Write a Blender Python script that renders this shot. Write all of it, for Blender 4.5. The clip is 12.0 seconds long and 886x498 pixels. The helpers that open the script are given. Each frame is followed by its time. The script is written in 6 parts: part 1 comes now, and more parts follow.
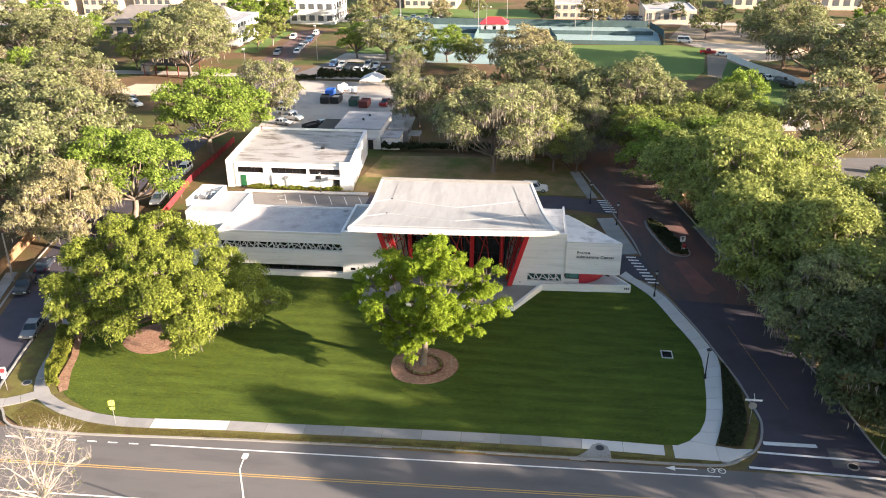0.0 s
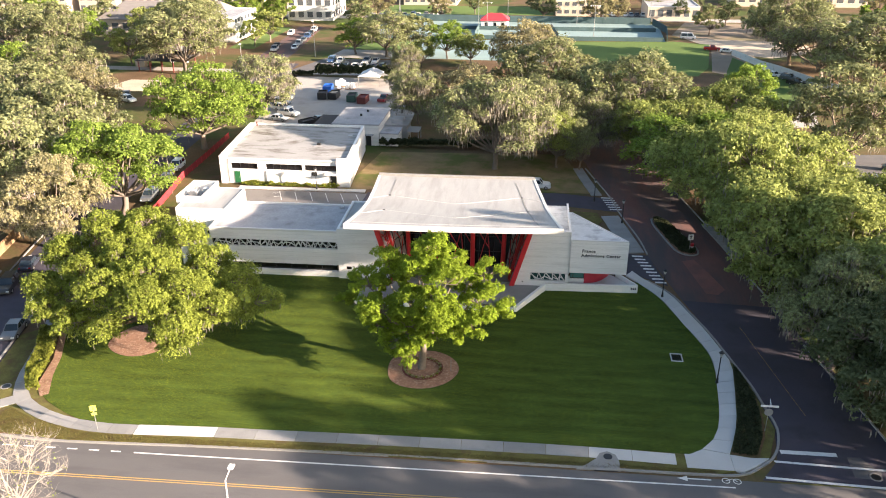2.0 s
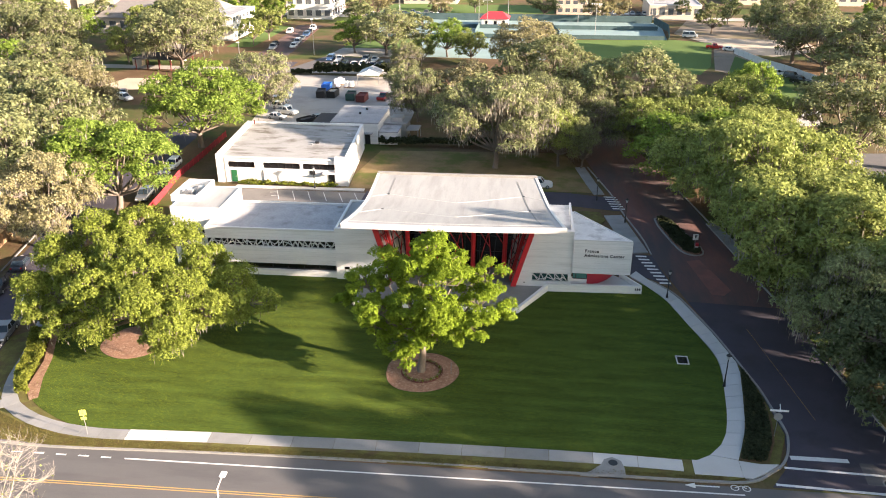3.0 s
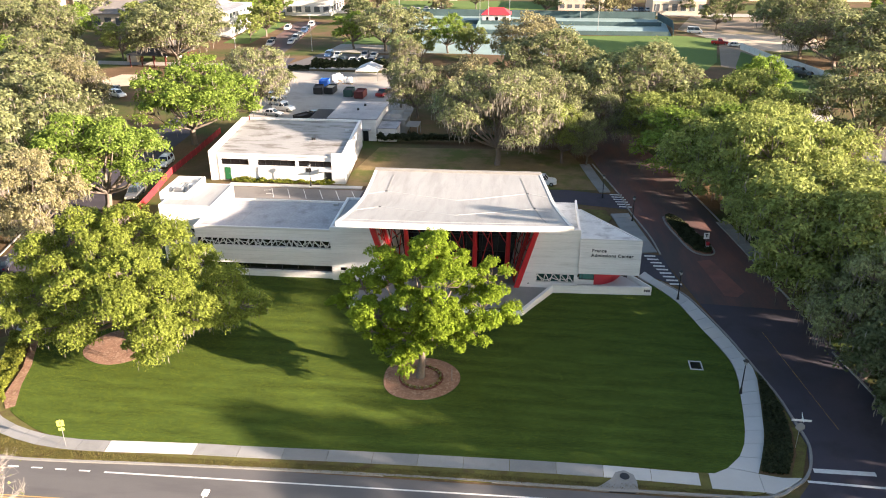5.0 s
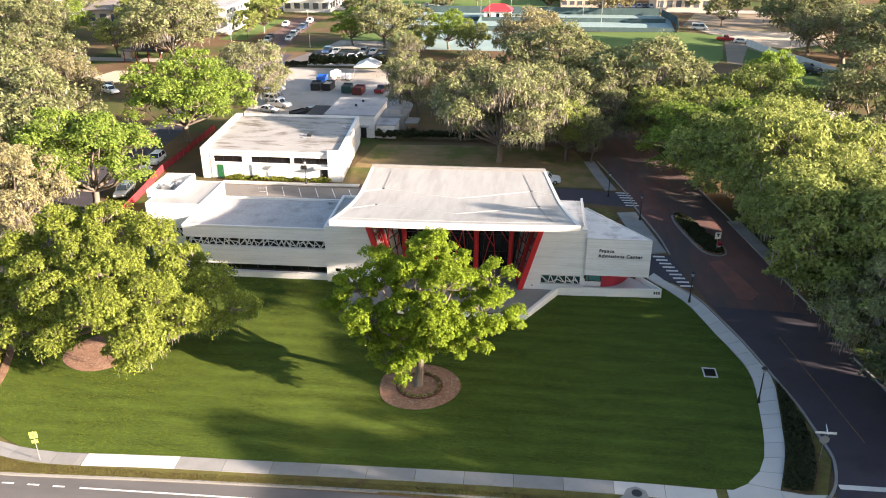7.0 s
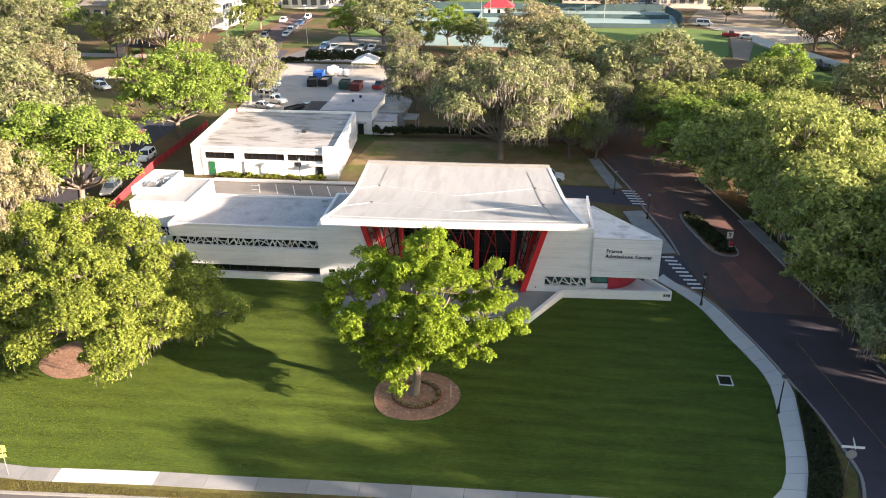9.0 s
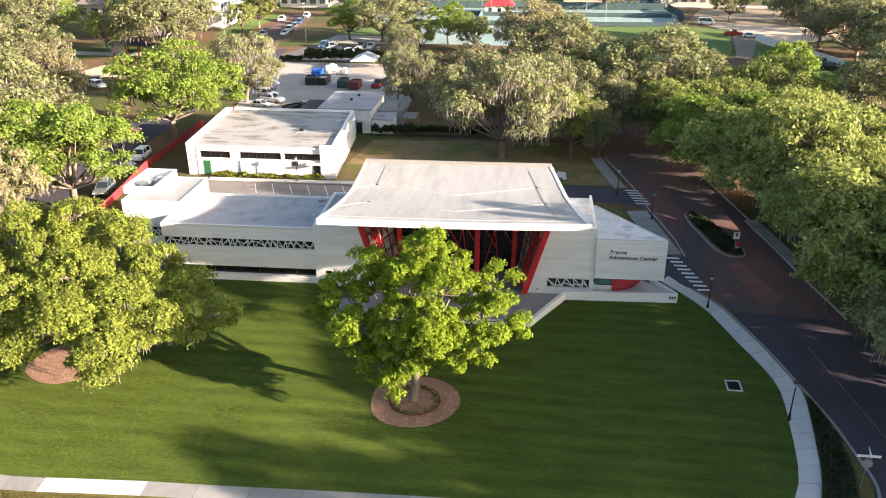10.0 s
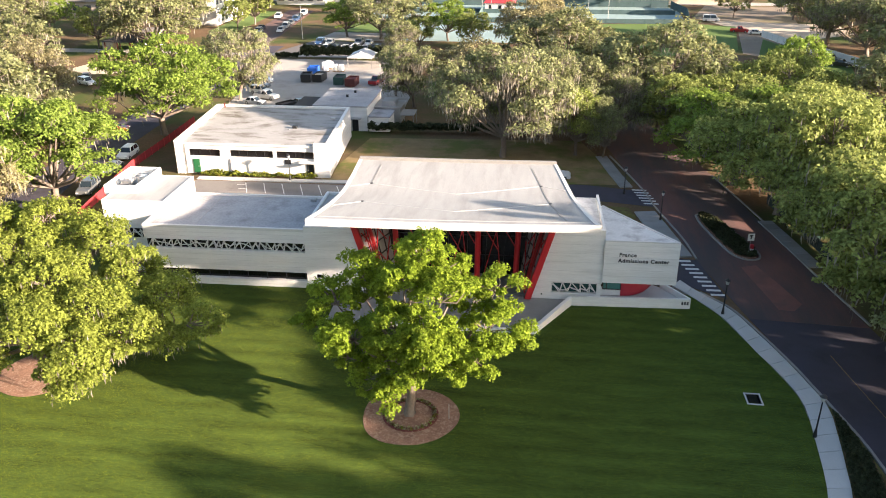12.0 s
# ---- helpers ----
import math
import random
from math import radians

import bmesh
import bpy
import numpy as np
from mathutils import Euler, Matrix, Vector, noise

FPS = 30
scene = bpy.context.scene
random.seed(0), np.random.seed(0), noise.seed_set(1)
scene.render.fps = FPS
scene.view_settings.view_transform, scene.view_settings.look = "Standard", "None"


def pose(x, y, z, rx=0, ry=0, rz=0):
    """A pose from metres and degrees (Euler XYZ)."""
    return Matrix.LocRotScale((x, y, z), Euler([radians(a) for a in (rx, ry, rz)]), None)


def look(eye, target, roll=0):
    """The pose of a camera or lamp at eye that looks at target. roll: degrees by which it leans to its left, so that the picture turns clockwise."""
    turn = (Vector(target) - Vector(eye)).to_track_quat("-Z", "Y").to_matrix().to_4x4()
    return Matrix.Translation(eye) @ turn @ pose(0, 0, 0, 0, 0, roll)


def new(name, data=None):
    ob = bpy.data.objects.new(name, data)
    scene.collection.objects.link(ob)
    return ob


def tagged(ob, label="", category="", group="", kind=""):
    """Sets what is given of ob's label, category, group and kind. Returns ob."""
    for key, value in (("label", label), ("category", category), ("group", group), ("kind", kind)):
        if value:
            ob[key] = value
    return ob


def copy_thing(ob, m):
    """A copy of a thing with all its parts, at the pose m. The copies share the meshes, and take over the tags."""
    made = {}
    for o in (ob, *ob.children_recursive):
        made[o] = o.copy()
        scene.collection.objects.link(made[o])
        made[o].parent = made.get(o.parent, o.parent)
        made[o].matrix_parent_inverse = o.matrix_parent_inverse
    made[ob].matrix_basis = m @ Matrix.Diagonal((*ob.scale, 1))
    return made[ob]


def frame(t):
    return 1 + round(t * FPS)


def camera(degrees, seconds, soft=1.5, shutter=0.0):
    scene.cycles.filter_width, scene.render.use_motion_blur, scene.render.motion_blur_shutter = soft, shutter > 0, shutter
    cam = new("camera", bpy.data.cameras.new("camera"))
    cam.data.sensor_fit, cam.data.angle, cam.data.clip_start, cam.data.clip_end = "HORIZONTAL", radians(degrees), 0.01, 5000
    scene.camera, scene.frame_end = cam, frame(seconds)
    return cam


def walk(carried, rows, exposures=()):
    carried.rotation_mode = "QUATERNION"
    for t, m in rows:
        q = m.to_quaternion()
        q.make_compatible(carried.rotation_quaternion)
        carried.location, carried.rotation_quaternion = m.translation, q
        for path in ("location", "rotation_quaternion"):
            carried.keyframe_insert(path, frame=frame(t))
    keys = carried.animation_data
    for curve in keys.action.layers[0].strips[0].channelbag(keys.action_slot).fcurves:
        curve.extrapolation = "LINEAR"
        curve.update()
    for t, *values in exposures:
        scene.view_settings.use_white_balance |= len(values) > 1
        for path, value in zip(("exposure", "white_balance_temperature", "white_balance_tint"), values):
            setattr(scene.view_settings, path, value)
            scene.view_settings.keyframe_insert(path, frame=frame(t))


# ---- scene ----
cam = camera(58.5, 12.0, 1.0)
PATH = [
    (0, (1.9, 1.082, 50.993), (1.672, 2.885, 50.158), -0.4),
    (0.5, (1.789, 1.931, 50.498), (1.562, 3.734, 49.663), -0.4),
    (1, (1.674, 2.82, 50.008), (1.447, 4.624, 49.173), -0.4),
    (1.5, (1.556, 3.744, 49.523), (1.329, 5.547, 48.689), -0.4),
    (2, (1.436, 4.694, 49.043), (1.209, 6.498, 48.208), -0.3),
    (2.5, (1.316, 5.667, 48.565), (1.089, 7.471, 47.731), -0.3),
    (3, (1.197, 6.658, 48.091), (0.97, 8.461, 47.257), -0.3),
    (5, (0.746, 10.72, 46.209), (0.517, 12.523, 45.374), -0.4),
    (5.5, (0.641, 11.747, 45.74), (0.412, 13.55, 44.905), -0.4),
    (6, (0.54, 12.776, 45.27), (0.311, 14.579, 44.435), -0.4),
    (6.5, (0.443, 13.807, 44.8), (0.213, 15.61, 43.965), -0.4),
    (7, (0.349, 14.84, 44.329), (0.118, 16.643, 43.494), -0.4),
    (9, (-0.01, 19.015, 42.432), (-0.242, 20.817, 41.597), -0.4),
    (9.5, (-0.1, 20.082, 41.954), (-0.332, 21.884, 41.12), -0.4),
    (10, (-0.192, 21.165, 41.475), (-0.425, 22.968, 40.641), -0.4),
    (10.5, (-0.289, 22.27, 40.995), (-0.522, 24.073, 40.161), -0.4),
    (11, (-0.392, 23.401, 40.514), (-0.625, 25.204, 39.681), -0.4),
    (11.5, (-0.503, 24.565, 40.033), (-0.736, 26.368, 39.199), -0.4),
    (12, (-0.623, 25.767, 39.55), (-0.856, 27.571, 38.718), -0.4),
]
walk(cam, [(t, look(eye, target, roll)) for t, eye, target, roll in PATH])

# ---- world and sun ----
SUN_EL, SUN_AZ = 14.2, 105.0           # elevation; compass-like angle of the sun, from +y towards +x
world = bpy.data.worlds.new("world")
scene.world = world
world.use_nodes = True
wn, wl = world.node_tree.nodes, world.node_tree.links
sky = wn.new("ShaderNodeTexSky")
sky.sky_type, sky.sun_disc = "NISHITA", False
sky.sun_elevation, sky.sun_rotation = radians(SUN_EL), radians(SUN_AZ)
sky.air_density, sky.dust_density, sky.ozone_density = 0.9, 2.2, 0.6
wl.new(sky.outputs[0], wn["Background"].inputs[0])
wn["Background"].inputs[1].default_value = 0.063
sun = new("sun", bpy.data.lights.new("sun", "SUN"))
sun.data.energy, sun.data.angle, sun.data.color = 4.6, radians(0.6), (1.0, 0.80, 0.645)
sd = Vector((math.sin(radians(SUN_AZ)) * math.cos(radians(SUN_EL)), math.cos(radians(SUN_AZ)) * math.cos(radians(SUN_EL)), math.sin(radians(SUN_EL))))
sun.matrix_world = look(sd * 400, (0, 0, 0))
scene.view_settings.exposure = 2.60

# ---- materials ----
MATS = {}


def material(name, base, rough=0.8, metal=0.0, vary=0.15, scale=1.0, fine=12.0, bump=0.2, stain=None, stain_scale=0.25, stain_at=(0.5, 0.7), stretch=(1, 1, 1), island=0.0, per_object=0.0, translucent=0.0, coat=0.0):
    """A procedural surface: broad and fine noise on the colour, optional stains, bump, and a random tint for each piece."""
    if name in MATS:
        return MATS[name]
    m = bpy.data.materials.new(name)
    m.use_nodes = True
    n, l = m.node_tree.nodes, m.node_tree.links
    b = n["Principled BSDF"]
    b.inputs["Roughness"].default_value, b.inputs["Metallic"].default_value = rough, metal
    b.inputs["Coat Weight"].default_value = coat
    b.inputs["Specular IOR Level"].default_value = 0.15 if translucent or rough > 0.92 else 0.5
    co = n.new("ShaderNodeTexCoord")
    mp = n.new("ShaderNodeMapping")
    mp.inputs["Scale"].default_value = stretch
    l.new(co.outputs["Object"], mp.inputs["Vector"])
    broad, grain = n.new("ShaderNodeTexNoise"), n.new("ShaderNodeTexNoise")
    for t, sc, d in ((broad, scale, 4), (grain, fine, 3)):
        t.inputs["Scale"].default_value, t.inputs["Detail"].default_value = sc, d
        l.new(mp.outputs[0], t.inputs["Vector"])
    add = n.new("ShaderNodeMath")
    add.operation = "ADD"
    l.new(broad.outputs[0], add.inputs[0])
    l.new(grain.outputs[0], add.inputs[1])
    fac = n.new("ShaderNodeMapRange")
    fac.inputs["From Min"].default_value, fac.inputs["From Max"].default_value = 0.6, 1.4
    fac.inputs["To Min"].default_value, fac.inputs["To Max"].default_value = 1 - vary, 1 + vary
    l.new(add.outputs[0], fac.inputs[0])
    col = n.new("ShaderNodeMix")
    col.data_type, col.blend_type = "RGBA", "MULTIPLY"
    col.inputs[0].default_value = 1.0
    col.inputs[6].default_value = (*base, 1)
    l.new(fac.outputs[0], col.inputs[7])
    out = col.outputs[2]
    if stain:
        st = n.new("ShaderNodeTexNoise")
        st.inputs["Scale"].default_value, st.inputs["Detail"].default_value, st.inputs["Roughness"].default_value = stain_scale, 7, 0.65
        l.new(mp.outputs[0], st.inputs["Vector"])
        ra = n.new("ShaderNodeMapRange")
        ra.inputs["From Min"].default_value, ra.inputs["From Max"].default_value = stain_at
        l.new(st.outputs[0], ra.inputs[0])
        mx = n.new("ShaderNodeMix")
        mx.data_type = "RGBA"
        l.new(ra.outputs[0], mx.inputs[0])
        l.new(out, mx.inputs[6])
        mx.inputs[7].default_value = (*stain, 1)
        out = mx.outputs[2]
    for amount, node, socket in ((island, "ShaderNodeNewGeometry", "Random Per Island"), (per_object, "ShaderNodeObjectInfo", "Random")):
        if amount:
            src = n.new(node)
            r = n.new("ShaderNodeMapRange")
            r.inputs["To Min"].default_value, r.inputs["To Max"].default_value = 1 - amount, 1 + amount
            l.new(src.outputs[socket], r.inputs[0])
            mx = n.new("ShaderNodeMix")
            mx.data_type, mx.blend_type = "RGBA", "MULTIPLY"
            mx.inputs[0].default_value = 1.0
            l.new(out, mx.inputs[6])
            l.new(r.outputs[0], mx.inputs[7])
            out = mx.outputs[2]
    l.new(out, b.inputs["Base Color"])
    if bump:
        bp = n.new("ShaderNodeBump")
        bp.inputs["Strength"].default_value, bp.inputs["Distance"].default_value = bump, 0.03
        l.new(grain.outputs[0], bp.inputs["Height"])
        l.new(bp.outputs[0], b.inputs["Normal"])
    if translucent:
        tr = n.new("ShaderNodeBsdfTranslucent")
        l.new(out, tr.inputs["Color"])
        ms = n.new("ShaderNodeMixShader")
        ms.inputs[0].default_value = translucent
        l.new(b.outputs[0], ms.inputs[1])
        l.new(tr.outputs[0], ms.inputs[2])
        l.new(ms.outputs[0], n["Material Output"].inputs["Surface"])
    MATS[name] = m
    return m


def leaf(name, base, vary=0.28, island=0.33):
    return material(name, base, rough=0.7, vary=vary, scale=0.35, fine=2.5, bump=0, island=island, per_object=0.12, translucent=0.42)


WHITE_WALL = material("painted_board_concrete", (0.74, 0.728, 0.705), 0.85, vary=0.11, scale=0.5, fine=6, bump=0.25, stain=(0.58, 0.565, 0.54), stain_scale=0.4, stain_at=(0.48, 0.8), stretch=(0.35, 0.35, 4))
# White membrane with its colour held dark so that sunlit roofs don't clip.
ROOF = material("dimmed_white_roof_membrane", (0.325, 0.327, 0.32), 0.8, vary=0.12, scale=0.5, fine=7, bump=0.15, stain=(0.21, 0.205, 0.195), stain_scale=0.22, stain_at=(0.47, 0.80), stretch=(2.4, 0.35, 1))
OLD_ROOF = material("weathered_roof_membrane", (0.315, 0.31, 0.30), 0.85, vary=0.16, scale=0.5, fine=6, bump=0.2, stain=(0.11, 0.095, 0.075), stain_scale=0.36, stain_at=(0.49, 0.66), stretch=(0.55, 1.6, 1))
GREY_ROOF = material("grey_roof_membrane", (0.33, 0.33, 0.34), 0.8, vary=0.26, scale=0.35, fine=4, bump=0.15, stain=(0.17, 0.165, 0.165), stain_scale=0.3, stain_at=(0.52, 0.75))
# Same mottled membrane in a brighter colour, making up for shade on these roofs.
PROW_ROOF = material("brightened_mottled_membrane", (0.60, 0.60, 0.59), 0.8, vary=0.16, scale=0.6, fine=5, bump=0.12, stain=(0.27, 0.265, 0.26), stain_scale=0.45, stain_at=(0.50, 0.72))
JOINT = material("board_joint_shadow_gap", (0.50, 0.49, 0.475), 0.9, vary=0.1, bump=0.05)
STAINED = material("stained_roof_membrane", (0.23, 0.225, 0.215), 0.85, vary=0.2, scale=2, bump=0.1)
SEAM = material("roof_seam_membrane", (0.44, 0.44, 0.43), 0.8, vary=0.06, bump=0.05)
TRIM = material("white_metal_trim", (0.60, 0.59, 0.57), 0.45, vary=0.05, bump=0.05)
RED = material("red_painted_steel", (0.50, 0.022, 0.028), 0.4, vary=0.10, scale=0.8, bump=0.05)
REDWALL = material("red_wall_panel", (0.45, 0.03, 0.05), 0.6, vary=0.08, bump=0.05)
DISTANT_GLASS = material("distant_window_glass", (0.09, 0.10, 0.11), 0.15, vary=0.2, scale=0.1, bump=0)
DARK = material("dark_glass", (0.010, 0.010, 0.012), 0.06, vary=0.1, bump=0)
TEAL = material("teal_glass", (0.07, 0.20, 0.185), 0.08, vary=0.1, bump=0)
BLACK = material("black_metal", (0.015, 0.015, 0.016), 0.45, vary=0.1, bump=0.05)
STEEL = material("galvanised_steel", (0.38, 0.38, 0.38), 0.4, 0.7, vary=0.12, bump=0.05)
LETTER = material("dark_letters", (0.035, 0.035, 0.038), 0.5, vary=0.05, bump=0)
CONCRETE = material("pavement_concrete", (0.245, 0.243, 0.238), 0.9, vary=0.14, scale=0.6, fine=14, bump=0.2, per_object=0.12, stain=(0.20, 0.195, 0.185), stain_scale=0.5, stain_at=(0.55, 0.8))
NEW_CONCRETE = material("new_pavement_concrete", (0.49, 0.48, 0.46), 0.9, vary=0.08, scale=0.6, fine=14, bump=0.15, per_object=0.06)
KERB = material("kerb_concrete", (0.25, 0.24, 0.225), 0.9, vary=0.18, scale=0.9, fine=10, bump=0.2)
ASPHALT = material("asphalt", (0.112, 0.106, 0.105), 0.85, vary=0.16, scale=0.15, fine=30, bump=0.2, stain=(0.080, 0.076, 0.077), stain_scale=0.18, stain_at=(0.5, 0.7), stretch=(0.4, 1.6, 1))
# The bluish cast of skylit tree shade is put into this dark base colour.
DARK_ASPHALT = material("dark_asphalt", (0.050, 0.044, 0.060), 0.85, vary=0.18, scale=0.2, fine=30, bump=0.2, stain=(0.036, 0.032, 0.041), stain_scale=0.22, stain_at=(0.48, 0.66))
LITTER = material("leaf_littered_grass", (0.205, 0.150, 0.075), 0.95, vary=0.25, scale=0.5, fine=8, bump=0.4, stain=(0.115, 0.125, 0.034), stain_scale=0.16, stain_at=(0.47, 0.62))
LOT_WORN = material("worn_grey_asphalt", (0.20, 0.185, 0.17), 0.9, vary=0.16, scale=0.3, fine=12, bump=0.2, stain=(0.14, 0.128, 0.118), stain_scale=0.3, stain_at=(0.5, 0.7))
LOT = material("pale_worn_asphalt", (0.36, 0.335, 0.305), 0.9, vary=0.14, scale=0.12, fine=10, bump=0.2, stain=(0.24, 0.22, 0.20), stain_scale=0.15, stain_at=(0.5, 0.75))
BRICK_ROAD = material("red_brick_paving", (0.150, 0.070, 0.058), 0.9, vary=0.22, scale=0.3, fine=25, bump=0.3, stain=(0.072, 0.056, 0.056), stain_scale=0.12, stain_at=(0.38, 0.58), stretch=(1.5, 0.35, 1))
BRICK_PANEL = material("clean_red_brick_paving", (0.20, 0.085, 0.068), 0.9, vary=0.2, scale=0.5, fine=25, bump=0.3, stain=(0.13, 0.07, 0.06), stain_scale=0.4, stain_at=(0.45, 0.7))
PAINT = material("white_road_paint", (0.66, 0.65, 0.62), 0.8, vary=0.14, scale=1.5, bump=0.1, stain=(0.25, 0.25, 0.25), stain_scale=1.5, stain_at=(0.6, 0.85))
YELLOW = material("yellow_road_paint", (0.46, 0.29, 0.08), 0.8, vary=0.14, scale=1.5, bump=0.1)
LAWN = material("mown_lawn", (0.053, 0.083, 0.0140), 0.95, vary=0.55, scale=0.35, fine=4, bump=1.4, stretch=(0.5, 2.6, 1), stain=(0.066, 0.098, 0.016), stain_scale=0.9, stain_at=(0.5, 0.9))
VERGE = material("dry_verge_grass", (0.12, 0.11, 0.035), 0.95, vary=0.4, scale=0.8, fine=12, bump=0.8, stain=(0.10, 0.07, 0.035), stain_scale=0.6, stain_at=(0.5, 0.65))
GROUND = material("leaf_litter_ground", (0.135, 0.088, 0.05), 0.95, vary=0.35, scale=0.12, fine=3, bump=0.6, stain=(0.06, 0.085, 0.02), stain_scale=0.035, stain_at=(0.46, 0.6))
FIELD = material("sports_turf", (0.105, 0.160, 0.045), 0.95, vary=0.18, scale=0.06, fine=2, bump=0.4)
DIRT = material("trodden_dirt", (0.26, 0.21, 0.16), 0.95, vary=0.2, scale=0.12, fine=3, bump=0.4, stain=(0.17, 0.15, 0.085), stain_scale=0.06, stain_at=(0.48, 0.62))
MULCH = material("pine_straw_mulch", (0.25, 0.145, 0.10), 0.95, vary=0.35, scale=1.2, fine=7, bump=0.9, stain=(0.34, 0.23, 0.165), stain_scale=3.5, stain_at=(0.5, 0.62))
BARK = material("grey_oak_bark", (0.17, 0.14, 0.115), 0.95, vary=0.3, scale=1.5, fine=10, bump=0.8, stretch=(1, 1, 0.4))
MOSS = material("spanish_moss", (0.235, 0.215, 0.175), 0.95, vary=0.2, scale=0.4, fine=3, bump=0, island=0.35, translucent=0.3)
HEDGE = leaf("hedge_leaf", (0.17, 0.19, 0.030))
DARK_HEDGE = leaf("dark_shrub_leaf", (0.052, 0.062, 0.030))


# ---- mesh helpers ----
def solid(name, verts, faces, mat, parent=None, smooth=False):
    me = bpy.data.meshes.new(name)
    me.from_pydata([tuple(v) for v in verts], [], faces)
    me.materials.append(mat)
    if smooth:
        me.polygons.foreach_set("use_smooth", [True] * len(me.polygons))
    me.update()
    ob = new(name, me)
    ob.parent = parent
    return ob


def part(name, bm, mat, parent=None, label=""):
    me = bpy.data.meshes.new(name)
    bmesh.ops.recalc_face_normals(bm, faces=bm.faces)
    bm.to_mesh(me)
    bm.free()
    me.materials.append(mat)
    ob = new(name, me)
    ob.parent = parent
    return tagged(ob, label)


def thing(name, place, label, category, group="", kind="", turn=0.0):
    ob = new(name)
    ob.empty_display_size = 0.3
    ob.matrix_basis = pose(*place, 0, 0, turn)
    return tagged(ob, label, category, group, kind)


def box(bm, x0, x1, y0, y1, z0, z1, bevel=0.0):
    r = bmesh.ops.create_cube(bm, size=1.0, matrix=Matrix.LocRotScale(((x0 + x1) / 2, (y0 + y1) / 2, (z0 + z1) / 2), None, (x1 - x0, y1 - y0, z1 - z0)))
    if bevel:
        edges = {e for v in r["verts"] for e in v.link_edges}
        bmesh.ops.bevel(bm, geom=list(edges), offset=bevel, segments=1, affect="EDGES")
    return bm


def boxed(name, mat, parent, *dims, bevel=0.0, label=""):
    return part(name, box(bmesh.new(), *dims, bevel=bevel), mat, parent, label)


def prism(bm, outline, z0, z1):
    """An upright prism over an outline; z1 may be a number or a height for each corner."""
    tops = z1 if isinstance(z1, (list, tuple)) else [z1] * len(outline)
    lo = [bm.verts.new((x, y, z0)) for x, y in outline]
    hi = [bm.verts.new((x, y, z)) for (x, y), z in zip(outline, tops)]
    k = len(outline)
    bm.faces.new(lo[::-1])
    bm.faces.new(hi)
    for i in range(k):
        bm.faces.new((lo[i], lo[(i + 1) % k], hi[(i + 1) % k], hi[i]))
    return bm


def prismed(name, mat, parent, outline, z0, z1, label=""):
    return part(name, prism(bmesh.new(), outline, z0, z1), mat, parent, label)


def flat_bar(bm, pts, w, d):
    """A flat bar that follows a run of points without a break."""
    rings = []
    for k, p in enumerate(pts):
        side = (pts[min(k + 1, len(pts) - 1)] - pts[max(k - 1, 0)]).cross(Vector((0, 0, 1))).normalized() * w * 0.5
        up = Vector((0, 0, d * 0.5))
        rings.append([bm.verts.new(p + o) for o in (side - up, side + up, up - side, -side - up)])
    for a, b in zip(rings, rings[1:]):
        for i in range(4):
            bm.faces.new((a[i], a[(i + 1) % 4], b[(i + 1) % 4], b[i]))
    bm.faces.new(rings[0][::-1])
    bm.faces.new(rings[-1])


def beam(bm, a, b, w, d=None, sides=4, taper=1.0):
    """A straight bar from a to b, w wide, as a prism with that many sides."""
    a, b = Vector(a), Vector(b)
    ax = (b - a).normalized()
    u = ax.cross(Vector((0, 0, 1)) if abs(ax.z) < 0.95 else Vector((0, 1, 0))).normalized()
    v = ax.cross(u)
    d = d or w
    off = math.pi / 4 if sides == 4 else 0
    k = 0.5 * (math.sqrt(2) if sides == 4 else 1)
    rings = []
    for p, s in ((a, 1.0), (b, taper)):
        rings.append([bm.verts.new(p + (u * math.cos(off + 2 * math.pi * i / sides) * w + v * math.sin(off + 2 * math.pi * i / sides) * d) * k * s) for i in range(sides)])
    for i in range(sides):
        bm.faces.new((rings[0][i], rings[0][(i + 1) % sides], rings[1][(i + 1) % sides], rings[1][i]))
    bm.faces.new(rings[0][::-1])
    bm.faces.new(rings[1])
    return bm


def beamed(name, mat, parent, a, b, w, d=None, sides=4, taper=1.0, label=""):
    return part(name, beam(bmesh.new(), a, b, w, d, sides, taper), mat, parent, label)


def smooth_path(points, n=6):
    """A Catmull-Rom line through the points."""
    p = [Vector(q) for q in points]
    p = [2 * p[0] - p[1]] + p + [2 * p[-1] - p[-2]]
    out = []
    for i in range(1, len(p) - 2):
        for k in range(n):
            t = k / n
            out.append(0.5 * ((2 * p[i]) + (p[i + 1] - p[i - 1]) * t + (2 * p[i - 1] - 5 * p[i] + 4 * p[i + 1] - p[i + 2]) * t * t + (3 * p[i] - p[i - 1] - 3 * p[i + 1] + p[i + 2]) * t ** 3))
    out.append(p[-2])
    return out


def resample(path, step):
    out, left = [path[0].copy()], step
    for a, b in zip(path, path[1:]):
        d = (b - a).length
        at = 0.0
        while d - at >= left:
            at += left
            out.append(a.lerp(b, at / d))
            left = step
        left -= d - at
    if (out[-1] - path[-1]).length > step * 0.3:
        out.append(path[-1].copy())
    return out


def ribbon(path, left, right):
    """The two borders of a strip along a flat path, left and right of it in metres."""
    a, b = [], []
    for i, p in enumerate(path):
        d = (path[min(i + 1, len(path) - 1)] - path[max(i - 1, 0)]).normalized()
        n = Vector((-d.y, d.x))
        a.append(p.to_2d() + n * left)
        b.append(p.to_2d() - n * right)
    return a, b


